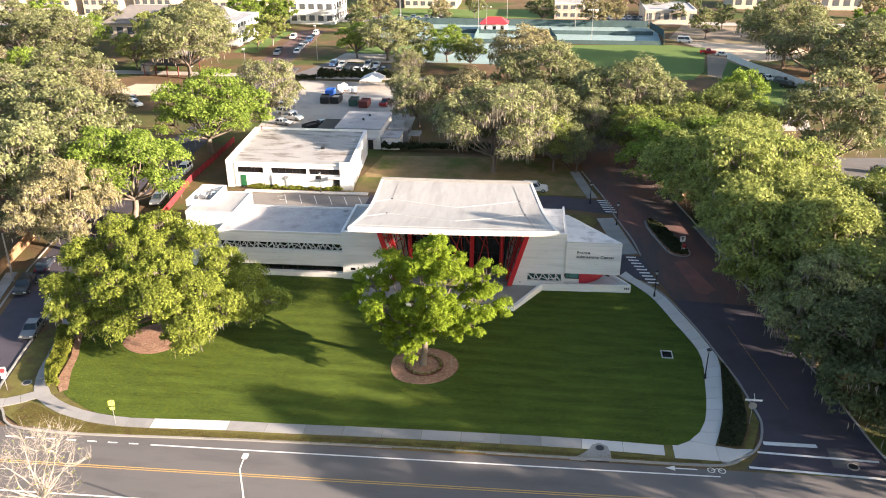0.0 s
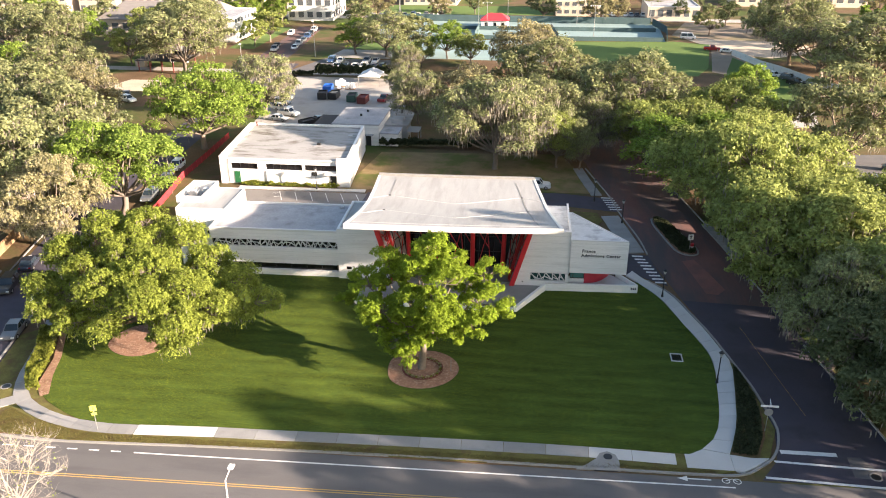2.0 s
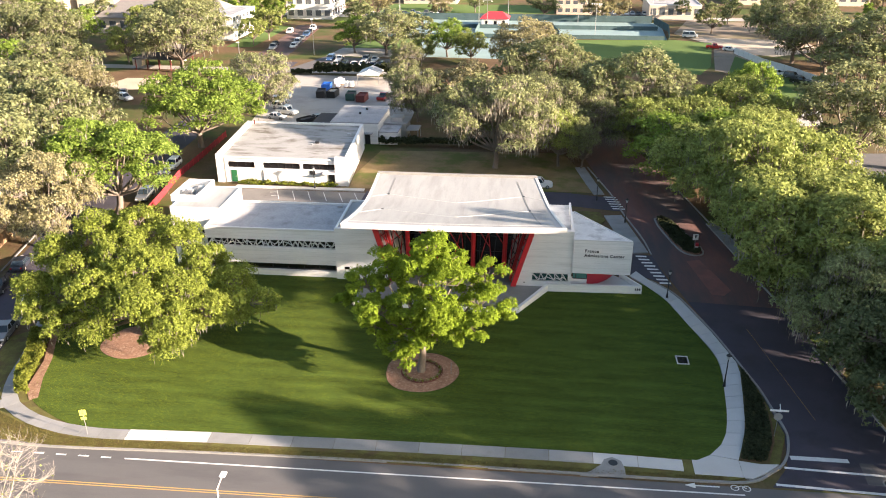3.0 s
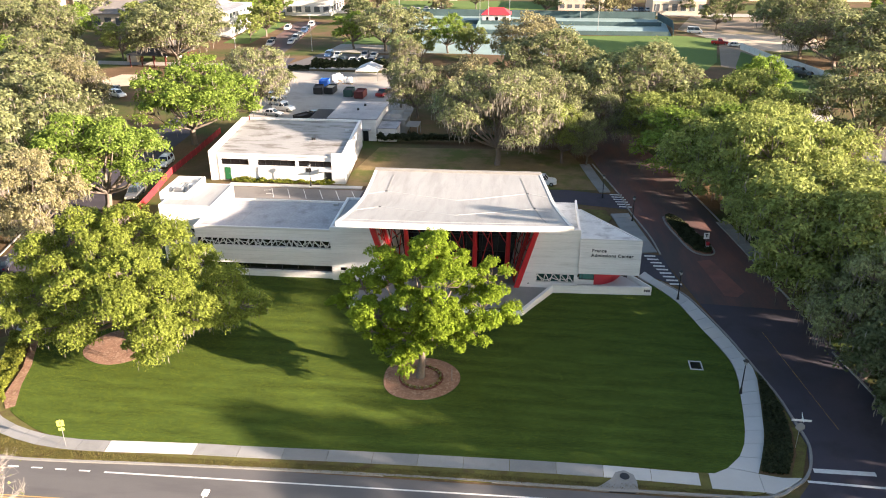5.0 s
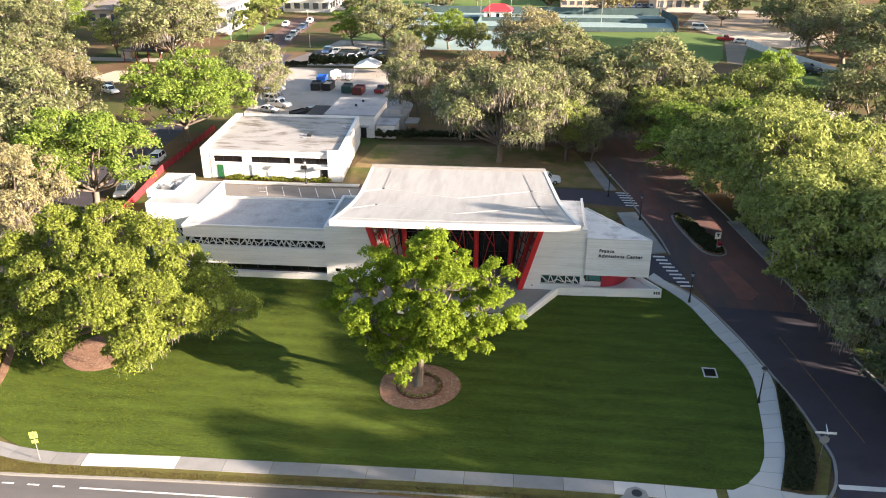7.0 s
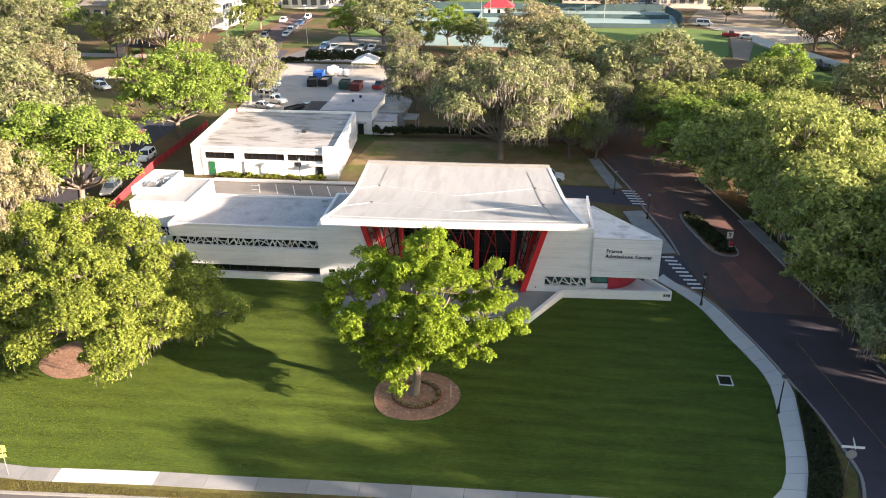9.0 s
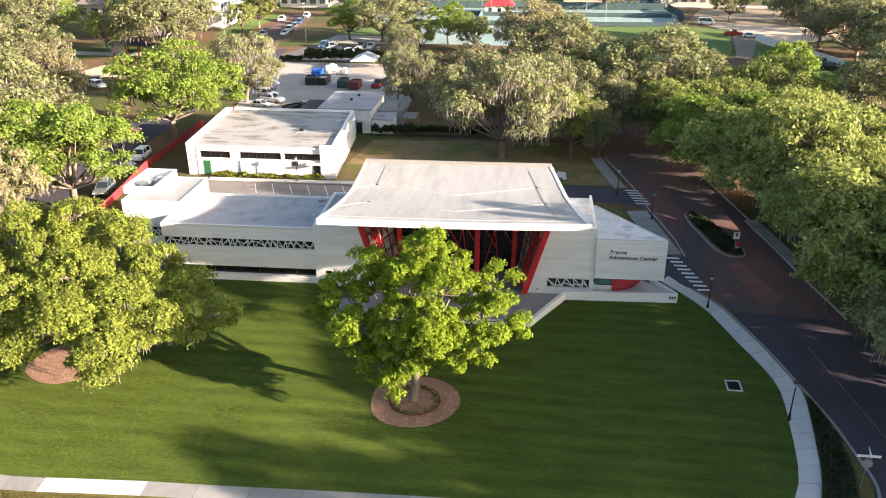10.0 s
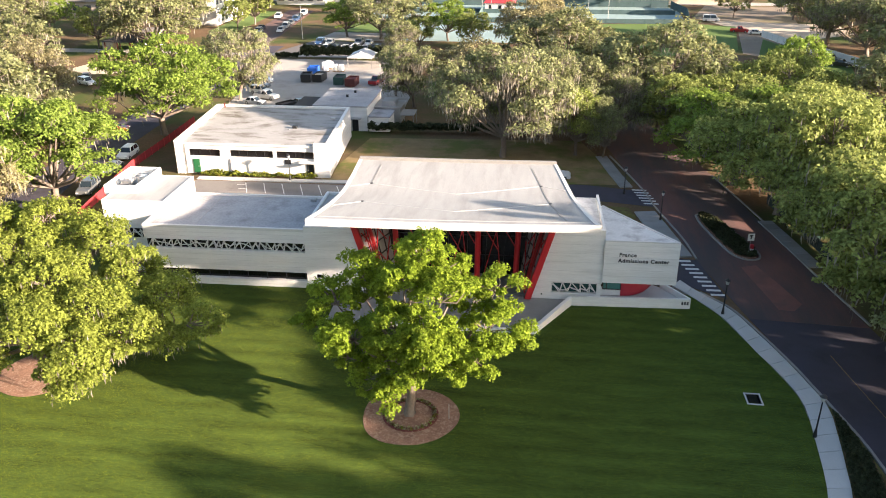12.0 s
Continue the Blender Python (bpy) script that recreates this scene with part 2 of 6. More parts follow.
def strip(name, mat, points, left, right, z0, z1, parent=None, label="", n=6, raw=False):
    """A raised strip along a curved line, one mesh."""
    path = [Vector(p) for p in points] if raw else smooth_path([Vector(p) for p in points], n)
    a, b = ribbon(path, left, right)
    bm = bmesh.new()
    rows = [[bm.verts.new((*p, z)) for p, z in ((u, z0), (u, z1), (v, z1), (v, z0))] for u, v in zip(a, b)]
    for r, s in zip(rows, rows[1:]):
        for i in range(3):
            bm.faces.new((r[i], r[i + 1], s[i + 1], s[i]))
    bm.faces.new(rows[0])
    bm.faces.new(rows[-1][::-1])
    return part(name, bm, mat, parent, label)


# ---- trees ----
def tubes(name, runs, mat, parent, sides=6):
    """Round tapered limbs: each run is a list of (place, radius)."""
    verts, faces = [], []
    for run in runs:
        k = len(verts)
        for i, (p, r) in enumerate(run):
            d = (run[min(i + 1, len(run) - 1)][0] - run[max(i - 1, 0)][0]).normalized()
            u = d.cross(Vector((0.3, 1, 0.1))).normalized()
            v = d.cross(u)
            for s in range(sides):
                a = 2 * math.pi * s / sides
                verts.append(p + (u * math.cos(a) + v * math.sin(a)) * r)
        for i in range(len(run) - 1):
            for s in range(sides):
                t = (s + 1) % sides
                faces.append((k + i * sides + s, k + i * sides + t, k + (i + 1) * sides + t, k + (i + 1) * sides + s))
    return solid(name, verts, faces, mat, parent, smooth=True)


def quads(name, centre, normal, size, mat, parent, rng, long=1.0, droop=False, corners=4):
    """Many small four-cornered leaves or strands as one mesh."""
    n = len(centre)
    normal = normal / np.linalg.norm(normal, axis=1, keepdims=True)
    t = rng.normal(size=(n, 3))
    u = np.cross(normal, t)
    u /= np.linalg.norm(u, axis=1, keepdims=True) + 1e-9
    v = np.cross(normal, u)
    if droop:
        v = np.tile([0.0, 0.0, -1.0], (n, 1)) + rng.normal(size=(n, 3)) * 0.08
        u = np.cross(v, normal)
        u /= np.linalg.norm(u, axis=1, keepdims=True) + 1e-9
    s = np.asarray(size).reshape(-1, 1)
    bend = normal * s * rng.uniform(-0.35, 0.35, (n, 1))
    shape = [centre - v * s * long, centre + u * s * 0.62 + bend, centre + v * s * long, centre - u * s * 0.62 + bend]
    if corners == 3:
        shape = [centre - v * s * long - u * s * 0.5, centre + u * s * 0.9 + bend, centre + v * s * long - u * s * 0.3]
    c = len(shape)
    co = np.stack(shape, axis=1).reshape(-1, 3)
    me = bpy.data.meshes.new(name)
    me.vertices.add(c * n)
    me.vertices.foreach_set("co", co.astype(np.float32).ravel())
    me.loops.add(c * n)
    me.loops.foreach_set("vertex_index", np.arange(c * n, dtype=np.int32))
    me.polygons.add(n)
    me.polygons.foreach_set("loop_start", np.arange(0, c * n, c, dtype=np.int32))
    me.materials.append(mat)
    me.update()
    me.validate()
    ob = new(name, me)
    ob.parent = parent
    return ob


def tree(name, label, seed, radius, height, leaf_mat, clumps, leaves, leaf_size, moss=0, low=0.22, trunk=0.45, clump_r=0.17, fork=0.2, bare=0.0, squash=1.0, moss_len=1.1, bark=None, twigs=0, corners=3, lumpy=0.36, lobes=15, sides=5, shift=(0, 0), extra=(), head_r=(0.28, 0.42), face=0.75):
    """A broad tree at the origin: trunk, limbs and a crown of leafy clumps round the limbs' ends."""
    rng = np.random.default_rng(seed)
    root = thing(name, (0, 0, 0), label, "tree")
    zc = height * (low + 1) / 2
    rz = height * (1 - low) / 2
    # the crown's lobes, and clump centres over the upper side of each lobe
    heads = []
    for i in range(lobes):
        zz = 1 - 1.72 * (i + 0.5) / lobes
        a = i * 2.39996 + rng.uniform(-0.35, 0.35)
        d = Vector((math.cos(a) * math.sqrt(max(0, 1 - zz * zz)), math.sin(a) * math.sqrt(max(0, 1 - zz * zz)), zz))
        k = rng.uniform(0.58, 0.80) + lumpy * 0.35 * noise.noise(d * 1.7 + Vector((seed * 3.1, 0, 0)))
        heads.append((np.array([d.x * radius * k, d.y * radius * k * squash, zc + d.z * rz * k]), radius * rng.uniform(*head_r)))
    heads = [(c + np.array([shift[0], shift[1], 0]), r) for c, r in heads] + [(np.array(e[:3], dtype=float), e[3]) for e in extra]
    cand, guard = [], 0
    weight = np.array([r * r for _, r in heads])
    pick = rng.choice(len(heads), clumps * 60, p=weight / weight.sum())
    while len(cand) < clumps and guard < clumps * 60:
        c, r = heads[pick[guard]]
        guard += 1
        d = rng.normal(size=3)
        d /= np.linalg.norm(d)
        if d[2] < -0.45:
            continue
        p = c + d * r * rng.uniform(0.72, 1.02) * np.array([1, 1, 0.85])
        if p[2] > 0.9 and all(np.linalg.norm(p - q) > radius * clump_r * 0.75 for q in cand):
            cand.append(p)
    cand = np.array(cand)
    # trunk and limbs
    base_r = trunk
    top = Vector((rng.normal() * 0.3, rng.normal() * 0.3, height * fork))
    runs = [[(Vector((0, 0, -0.2)), base_r * 1.5), (Vector((0, 0, 0.35)), base_r * 1.08), (top * 0.5 + Vector((0.1, 0, 0)), base_r * 0.92), (top, base_r * 0.9)]]
    limbs = []
    for hc, hr in heads:
        end = top.lerp(Vector(hc), 0.92)
        reach = (end - top).length
        mid = top.lerp(end, 0.5) + Vector((rng.normal() * 0.4, rng.normal() * 0.4, -0.10 * reach + 0.4))
        pts = smooth_path([top, mid, end], 4)
        run = [(p, base_r * (0.62 - 0.5 * k / (len(pts) - 1))) for k, p in enumerate(pts)]
        runs.append(run)
        limbs += [p for p, _ in run[1:]]
    for c in cand:
        e = Vector(c)
        s = min(limbs, key=lambda p: (p - e).length + 0.5 * max(0, p.z - e.z))
        m = s.lerp(e, 0.5) + Vector((rng.normal(), rng.normal(), rng.normal())) * 0.12 * (e - s).length
        runs.append([(s, base_r * 0.15), (m, base_r * 0.11), (e, base_r * 0.05)])
        for _ in range(twigs):
            d = Vector((rng.normal(), rng.normal(), rng.normal() + 0.7)).normalized()
            runs.append([(m.lerp(e, rng.random()), base_r * 0.08), (e + d * radius * 0.12, base_r * 0.06), (e + d * radius * 0.26 + Vector((0, 0, 0.1)), base_r * 0.025)])
    tubes("trunk", runs, bark or BARK, root, sides if not twigs else 4)
    # leaves
    cr = radius * clump_r * rng.uniform(0.55, 1.35, len(cand))
    full = rng.random(len(cand)) >= bare
    which = rng.choice(np.nonzero(full)[0], leaves)
    d = rng.normal(size=(leaves, 3))
    d /= np.linalg.norm(d, axis=1, keepdims=True)
    d[:, 2] = np.where(d[:, 2] < -0.3, -d[:, 2] * 0.6, d[:, 2])
    rr = rng.uniform(0.6, 1.08, (leaves, 1)) ** 0.6
    wob = 1 + 0.35 * np.sin(d[:, :1] * 5 + which[:, None]) * np.cos(d[:, 1:2] * 4 + 2.0 * which[:, None])
    pos = cand[which] + d * rr * wob * cr[which][:, None] * np.array([1.0, 1.0, 0.78])
    nor = d * face + rng.normal(size=(leaves, 3)) * 0.55 + np.array([0, 0, 1.2 - face])
    tagged(quads("crown", pos, nor, leaf_size * rng.uniform(0.6, 1.35, leaves), leaf_mat, root, rng, corners=corners), kind="stuff")
    if moss:
        low_ones = rng.integers(0, len(cand), moss)
        a = rng.uniform(0, 2 * math.pi, moss)
        r = np.sqrt(rng.random(moss)) * cr[low_ones] * 1.15
        ln = rng.uniform(0.4, 1.0, moss) * moss_len
        pos = cand[low_ones] + np.stack([np.cos(a) * r, np.sin(a) * r, rng.uniform(-0.75, 0.55, moss) * cr[low_ones] - ln * 0.5], axis=1)
        nor = np.stack([np.cos(a), np.sin(a), np.zeros(moss)], axis=1) + rng.normal(size=(moss, 3)) * 0.5
        nor[:, 2] = 0
        tagged(quads("spanish_moss", pos, nor, ln * 0.10, MOSS, root, rng, long=6.0, droop=True, corners=3), kind="stuff")
    return root

GRASS = leaf("grass_blade", (0.142, 0.172, 0.015), 0.25, 0.10)
DRY_GRASS = leaf("dry_grass_blade", (0.13, 0.11, 0.035))
TAN_WALL = material("tan_stucco", (0.50, 0.42, 0.33), 0.9, vary=0.1, scale=0.4, fine=6, bump=0.2)
SHINGLE = material("grey_shingle_roof", (0.19, 0.175, 0.165), 0.9, vary=0.18, scale=0.5, fine=8, bump=0.4, stretch=(1, 4, 1))
DARK_ROOF = material("dark_flat_roof", (0.055, 0.048, 0.045), 0.9, vary=0.2, scale=0.6, bump=0.3)
RED_ROOF = material("red_metal_roof", (0.50, 0.035, 0.045), 0.5, vary=0.1, bump=0.05)
RED_MESH = material("red_fence_fabric", (0.26, 0.02, 0.025), 0.8, vary=0.2, scale=2, bump=0.2)
COURT = material("tennis_court_paint", (0.22, 0.31, 0.31), 0.8, vary=0.12, scale=0.2, bump=0.1)
SCREEN = material("green_windscreen", (0.050, 0.088, 0.092), 0.85, vary=0.25, scale=0.4, bump=0.2)
SAND = material("pale_sand", (0.48, 0.40, 0.31), 0.95, vary=0.18, scale=0.2, fine=3, bump=0.4)
WOOD = material("weathered_fence_wood", (0.24, 0.15, 0.08), 0.9, vary=0.25, scale=1.5, bump=0.4, stretch=(1, 1, 0.2), per_object=0.2)
PALE_BARK = material("pale_bare_bark", (0.30, 0.27, 0.235), 0.9, vary=0.15, scale=2, bump=0.3)
GREEN_DOOR = material("green_door_paint", (0.02, 0.13, 0.05), 0.5, vary=0.08, bump=0.05)
BLUE_TARP = material("blue_tarp", (0.02, 0.12, 0.50), 0.5, vary=0.15, bump=0.2)
RUST = material("rusty_red_steel", (0.14, 0.035, 0.03), 0.8, vary=0.25, scale=1.5, bump=0.3)
GREEN_STEEL = material("green_painted_steel", (0.03, 0.075, 0.06), 0.6, vary=0.15, bump=0.1)
LAMP_GLASS = material("white_lamp_glass", (0.40, 0.40, 0.39), 0.3, vary=0.04, bump=0)
SIGN_WHITE = material("sign_white", (0.74, 0.74, 0.72), 0.5, vary=0.05, bump=0)
SIGN_YELLOW = material("sign_fluorescent_yellow", (0.62, 0.65, 0.10), 0.5, vary=0.05, bump=0)
SIGN_RED = material("sign_red", (0.50, 0.03, 0.04), 0.5, vary=0.05, bump=0)
SIGN_BACK = material("sign_back_metal", (0.30, 0.30, 0.30), 0.5, 0.4, vary=0.08, bump=0)
TYRE = material("tyre_rubber", (0.015, 0.015, 0.015), 0.9, vary=0.1, bump=0.1)
CAR_GLASS = material("car_glass", (0.02, 0.03, 0.04), 0.05, vary=0.05, bump=0)
CAR_LIGHT = material("car_lamp_glass", (0.55, 0.55, 0.52), 0.15, vary=0.05, bump=0)
TAIL = material("tail_lamp_glass", (0.35, 0.01, 0.01), 0.2, vary=0.05, bump=0)


def car_paint(name, base):
    return material("car_paint_" + name, base, 0.3, vary=0.04, bump=0, coat=0.6)


def broad_stripes(mat, axis_scale, amount):
    """Mowing stripes: a wide wave that lightens and darkens the colour."""
    n, l = mat.node_tree.nodes, mat.node_tree.links
    b = n["Principled BSDF"]
    src = b.inputs["Base Color"].links[0].from_socket
    co = n.new("ShaderNodeTexCoord")
    w = n.new("ShaderNodeTexWave")
    w.bands_direction, w.inputs["Scale"].default_value, w.inputs["Distortion"].default_value = "Y", axis_scale, 1.2
    w.inputs["Detail Scale"].default_value = 0.4
    l.new(co.outputs["Object"], w.inputs["Vector"])
    r = n.new("ShaderNodeMapRange")
    r.inputs["To Min"].default_value, r.inputs["To Max"].default_value = 1 - amount, 1 + amount
    l.new(w.outputs["Fac"], r.inputs[0])
    mx = n.new("ShaderNodeMix")
    mx.data_type, mx.blend_type = "RGBA", "MULTIPLY"
    mx.inputs[0].default_value = 1.0
    l.new(src, mx.inputs[6])
    l.new(r.outputs[0], mx.inputs[7])
    l.new(mx.outputs[2], b.inputs["Base Color"])


broad_stripes(LAWN, 0.15, 0.07)
broad_stripes(GRASS, 0.15, 0.07)
L_PLANT = leaf("pale_plant_leaf", (0.30, 0.30, 0.16))


# ---- ground and roads ----
def flat(name, mat, outline, z0, z1, label, category, kind="structure"):
    ob = prismed(name, mat, None, outline, z0, z1)
    return tagged(ob, label, category, kind=kind)


flat("ground", GROUND, [(-900, -300), (900, -300), (900, 1500), (-900, 1500)], -0.6, 0.0, "brown leaf-littered ground with patchy grass under the trees", "ground")
flat("road_front", ASPHALT, [(-300, 44.3), (300, 62.2), (300, 71.0), (26, 63.9), (-53, 62.3), (-300, 55.2)], -0.3, 0.012, "grey asphalt two-lane road with a worn surface", "road")
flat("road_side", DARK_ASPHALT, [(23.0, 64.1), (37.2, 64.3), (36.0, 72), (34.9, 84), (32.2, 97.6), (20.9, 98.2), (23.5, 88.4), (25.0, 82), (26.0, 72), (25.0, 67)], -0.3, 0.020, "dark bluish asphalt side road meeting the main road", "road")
flat("road_brick", BRICK_ROAD, [(20.9, 98.2), (32.2, 97.6), (30.6, 107), (29.0, 118), (27.0, 130), (24.5, 145), (20, 165), (10, 200), (2, 200), (8.5, 165), (12.3, 144), (15.0, 128), (17.9, 111.7), (19.6, 104)], -0.3, 0.028, "red brick-paved campus drive with dark tyre tracks", "road")
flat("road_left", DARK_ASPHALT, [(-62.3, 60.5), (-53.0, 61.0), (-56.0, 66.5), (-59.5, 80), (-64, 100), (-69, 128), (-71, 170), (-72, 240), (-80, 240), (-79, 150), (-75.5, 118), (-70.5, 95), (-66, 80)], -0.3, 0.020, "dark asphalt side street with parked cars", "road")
lawn_line = [(-52.6, 77), (-51.7, 73), (-49.7, 69.0), (-46.5, 66.7), (-42.5, 65.1), (-37, 65.1), (-29, 65.5), (-11.4, 66.3), (8.2, 66.9), (15.5, 66.9), (17.1, 66.95), (18.3, 67.8), (19.45, 69.2), (20.35, 71.2), (21.05, 74.4), (21.65, 79), (22.0, 82.5), (21.9, 85.2), (21.05, 88.6), (19.0, 95.3), (18.0, 98.3), (16.2, 101.5), (15.4, 102.6)]
lawn_edge = [(p.x, p.y) for p in smooth_path([Vector(p) for p in lawn_line], 5)]
flat("lawn", LAWN, lawn_edge + [(15.2, 100.6), (-10, 101), (-52, 99.5), (-60, 112), (-62, 104), (-57.5, 90), (-54.5, 81)], -0.2, 0.16, "freshly mown green lawn with faint mowing stripes", "lawn")
flat("verge", VERGE, [(-53.2, 64.0), (-50.8, 62.6), (-43, 62.1), (-28.3, 62.9), (6, 63.8), (19, 64.3), (21.5, 65.2), (24.4, 67.3), (25.95, 71.6), (25.2, 79), (24.2, 83.6), (22.4, 83), (18, 70), (-45, 68), (-52, 71), (-57.5, 82), (-59.4, 80), (-56.3, 67)], -0.2, 0.13, "strip of dry thin grass along the kerb", "verge")


def slabs(points, left, right, step, mat, z, parent, name="paving_slab", gap=0.02, second=None):
    path = resample(smooth_path([Vector(p) for p in points], 8), step)
    a, b = ribbon(path, left, right)
    for i in range(len(path) - 1):
        k = gap / step
        o = [a[i].lerp(a[i + 1], k), a[i].lerp(a[i + 1], 1 - k), b[i].lerp(b[i + 1], 1 - k), b[i].lerp(b[i + 1], k)]
        m = second[1] if second and i in second[0] else mat
        prismed(name, m, parent, [(p.x, p.y) for p in o][::-1], 0.0, z)


front_walk = thing("pavement_front", (0, 0, 0), "jointed concrete pavement along the main road", "pavement", kind="structure")
slabs([(-36.86, 64.3), (-29, 64.82), (-23, 65.02), (-11.3, 65.55), (5.6, 66.05), (16.45, 65.95)], 0.76, 0.76, 4.04, CONCRETE, 0.18, front_walk, second=({0, 1, 11, 12, 13, 14}, NEW_CONCRETE))
left_walk = thing("pavement_corner", (0, 0, 0), "curved concrete pavement round the lawn's corner", "pavement", kind="structure")
slabs([(-57.6, 84), (-55.2, 77.5), (-53.6, 72), (-51.6, 68.2), (-48.4, 66.0), (-44.5, 64.7), (-40.5, 64.2), (-36.9, 64.28)], 0.74, 0.74, 2.0, CONCRETE, 0.18, left_walk)
slabs([(-51.9, 67.7), (-54.0, 66.2), (-56.3, 65.5)], 0.8, 0.8, 1.6, CONCRETE, 0.175, left_walk)
right_walk = thing("pavement_side", (0, 0, 0), "pale new concrete pavement curving along the side road", "pavement", kind="structure")


def slabs_between(inner, outer, count, mat, z, parent, gap=0.012):
    """Paving slabs across a strip of changing width between two curved edges."""
    edges = []
    for line in (inner, outer):
        p = smooth_path([Vector(q) for q in line], 8)
        run = sum((v - u).length for u, v in zip(p, p[1:]))
        edges.append(resample(p, run / count * 0.9999)[:count + 1])
    for i in range(min(len(edges[0]), len(edges[1])) - 1):
        (a0, a1), (b0, b1) = (edges[0][i], edges[0][i + 1]), (edges[1][i], edges[1][i + 1])
        o = [a0.lerp(a1, gap), a0.lerp(a1, 1 - gap), b0.lerp(b1, 1 - gap), b0.lerp(b1, gap)]
        prismed("paving_slab", mat, parent, [(p.x, p.y) for p in o][::-1], 0.0, z)


slabs_between([(18.3, 67.75), (19.5, 69.2), (20.4, 71.2), (21.1, 74.4), (21.7, 79), (22.1, 82.5), (22.0, 85.2), (21.15, 88.6), (20.1, 91.6), (19.1, 95.3), (18.1, 98.3), (16.3, 101.5), (14.2, 104.5)],
              [(20.75, 67.3), (21.55, 69.6), (22.4, 72.4), (23.0, 75.8), (23.4, 78.2), (23.85, 81.4), (24.1, 83.4), (23.55, 86.0), (22.45, 90.5), (21.05, 95.0), (19.3, 99.9), (16.75, 103.3), (15.2, 106)], 19, NEW_CONCRETE, 0.18, right_walk)
prismed("paving_slab", NEW_CONCRETE, right_walk, [(16.5, 64.92), (20.72, 64.95), (20.72, 67.25), (18.3, 67.72), (17.0, 66.85), (16.5, 66.85)], -0.1, 0.176)
prismed("paving_slab", NEW_CONCRETE, right_walk, [(20.75, 65.0), (21.5, 64.85), (22.8, 65.75), (23.9, 66.7), (24.3, 67.1), (22.6, 66.95), (20.75, 67.22)], -0.1, 0.172)
for pts, nm in (([(-53.6, 64.3), (-52.2, 62.8), (-50, 62.1), (-43, 61.9), (-28.3, 62.75), (-10.9, 63.5), (6.0, 63.9), (18.0, 64.2), (21.5, 64.65), (23.3, 65.95), (24.5, 67.1), (25.4, 68.7), (26.0, 70.8), (26.15, 72.6), (25.75, 76), (25.3, 79.4), (24.35, 83.6), (23.8, 86.0), (22.7, 90.5), (21.3, 95.0), (19.55, 99.9), (16.95, 103.4)], "kerb_front"), ([(-53.6, 64.3), (-56.5, 67.5), (-58.4, 74), (-60.0, 81), (-64.3, 100)], "kerb_left")):
    tagged(strip(nm, KERB, pts, 0.1, 0.14, -0.1, 0.15), "worn concrete kerb with a shallow gutter", "kerb", kind="structure")


def paint(name, mat, a, b, w, z, parent):
    a, b = Vector(a), Vector(b)
    d = (b - a).normalized()
    n = Vector((-d.y, d.x)) * w / 2
    return prismed(name, mat, parent, [tuple(a - n), tuple(b - n), tuple(b + n), tuple(a + n)], z - 0.01, z)


flat("crossing_mouth", DARK_ASPHALT, [(12.5, 104.5), (15.0, 105.5), (19.6, 102.2), (18.0, 111.6), (14.2, 112.2)], -0.3, 0.033, "grey asphalt apron under the crossing", "road")
flat("court_lawn", LITTER, [(-33, 133.5), (-30, 156), (6, 158), (11.5, 140), (12.2, 136.5), (-8, 136), (-27, 134.5)], -0.2, 0.05, "shaded worn grass behind the building", "lawn")
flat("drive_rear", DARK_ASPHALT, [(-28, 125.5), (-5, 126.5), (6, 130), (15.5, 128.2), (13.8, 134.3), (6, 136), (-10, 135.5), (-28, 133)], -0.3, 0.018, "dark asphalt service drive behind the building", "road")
flat("lot_near", LOT_WORN, [(-51.5, 126.2), (-28, 125.5), (-28, 132.2), (-51.5, 132.0)], -0.3, 0.022, "small worn asphalt parking strip with white stall lines", "parking lot")
flat("oval_lawn", VERGE, [(6.5, 112), (9.5, 118), (12.2, 124), (11.5, 127.3), (8, 127.6), (4, 125), (2, 118), (3, 113)], -0.2, 0.14, "oval patch of grass beside the drive", "lawn")
flat("lot_far", LOT, [(-67.5, 223), (-37.5, 222), (-32, 196), (-28, 186), (-27, 163), (-50, 163), (-63, 171), (-66.5, 200)], -0.3, 0.02, "pale dusty asphalt service yard", "parking lot")
flat("lot_park", ASPHALT, [(-72, 230), (-39, 229), (-37, 247), (-66, 249)], -0.3, 0.02, "asphalt car park with rows of cars", "parking lot")
flat("street_far", BRICK_ROAD, [(-88, 240), (-78, 238), (-78.5, 258), (-82.5, 308), (-92, 308), (-88.5, 262)], -0.3, 0.024, "brick street lined with parked cars", "road")
flat("cross_street", LOT, [(-140, 226.5), (-30, 225.5), (-30, 229.5), (-140, 231.5)], -0.3, 0.016, "narrow pale street behind the yard", "road")
flat("sports_field", FIELD, [(5, 232), (45, 234), (50, 246), (57, 284), (46, 288.5), (4, 285)], -0.2, 0.05, "mown green sports field", "field")
flat("tennis_courts", COURT, [(-60, 287), (43, 288), (45, 325), (-60, 328)], -0.3, 0.03, "teal painted tennis courts", "court")
flat("sand_lot", SAND, [(50, 296), (53, 288), (62, 268), (72, 262), (90, 274), (88, 290)], -0.2, 0.03, "pale sandy building ground", "ground")
flat("dirt_lot", DIRT, [(50, 240), (54, 236), (62, 252), (76, 284), (84, 330), (56, 332), (47, 302), (53, 288), (57.5, 284)], -0.2, 0.022, "bare trodden brown ground beside the field", "ground")
flat("sand_patch", SAND, [(-115, 204.5), (-113, 214), (-103, 214), (-100, 202), (-107, 200.5)], -0.2, 0.03, "pale bare sandy patch under the trees", "ground")
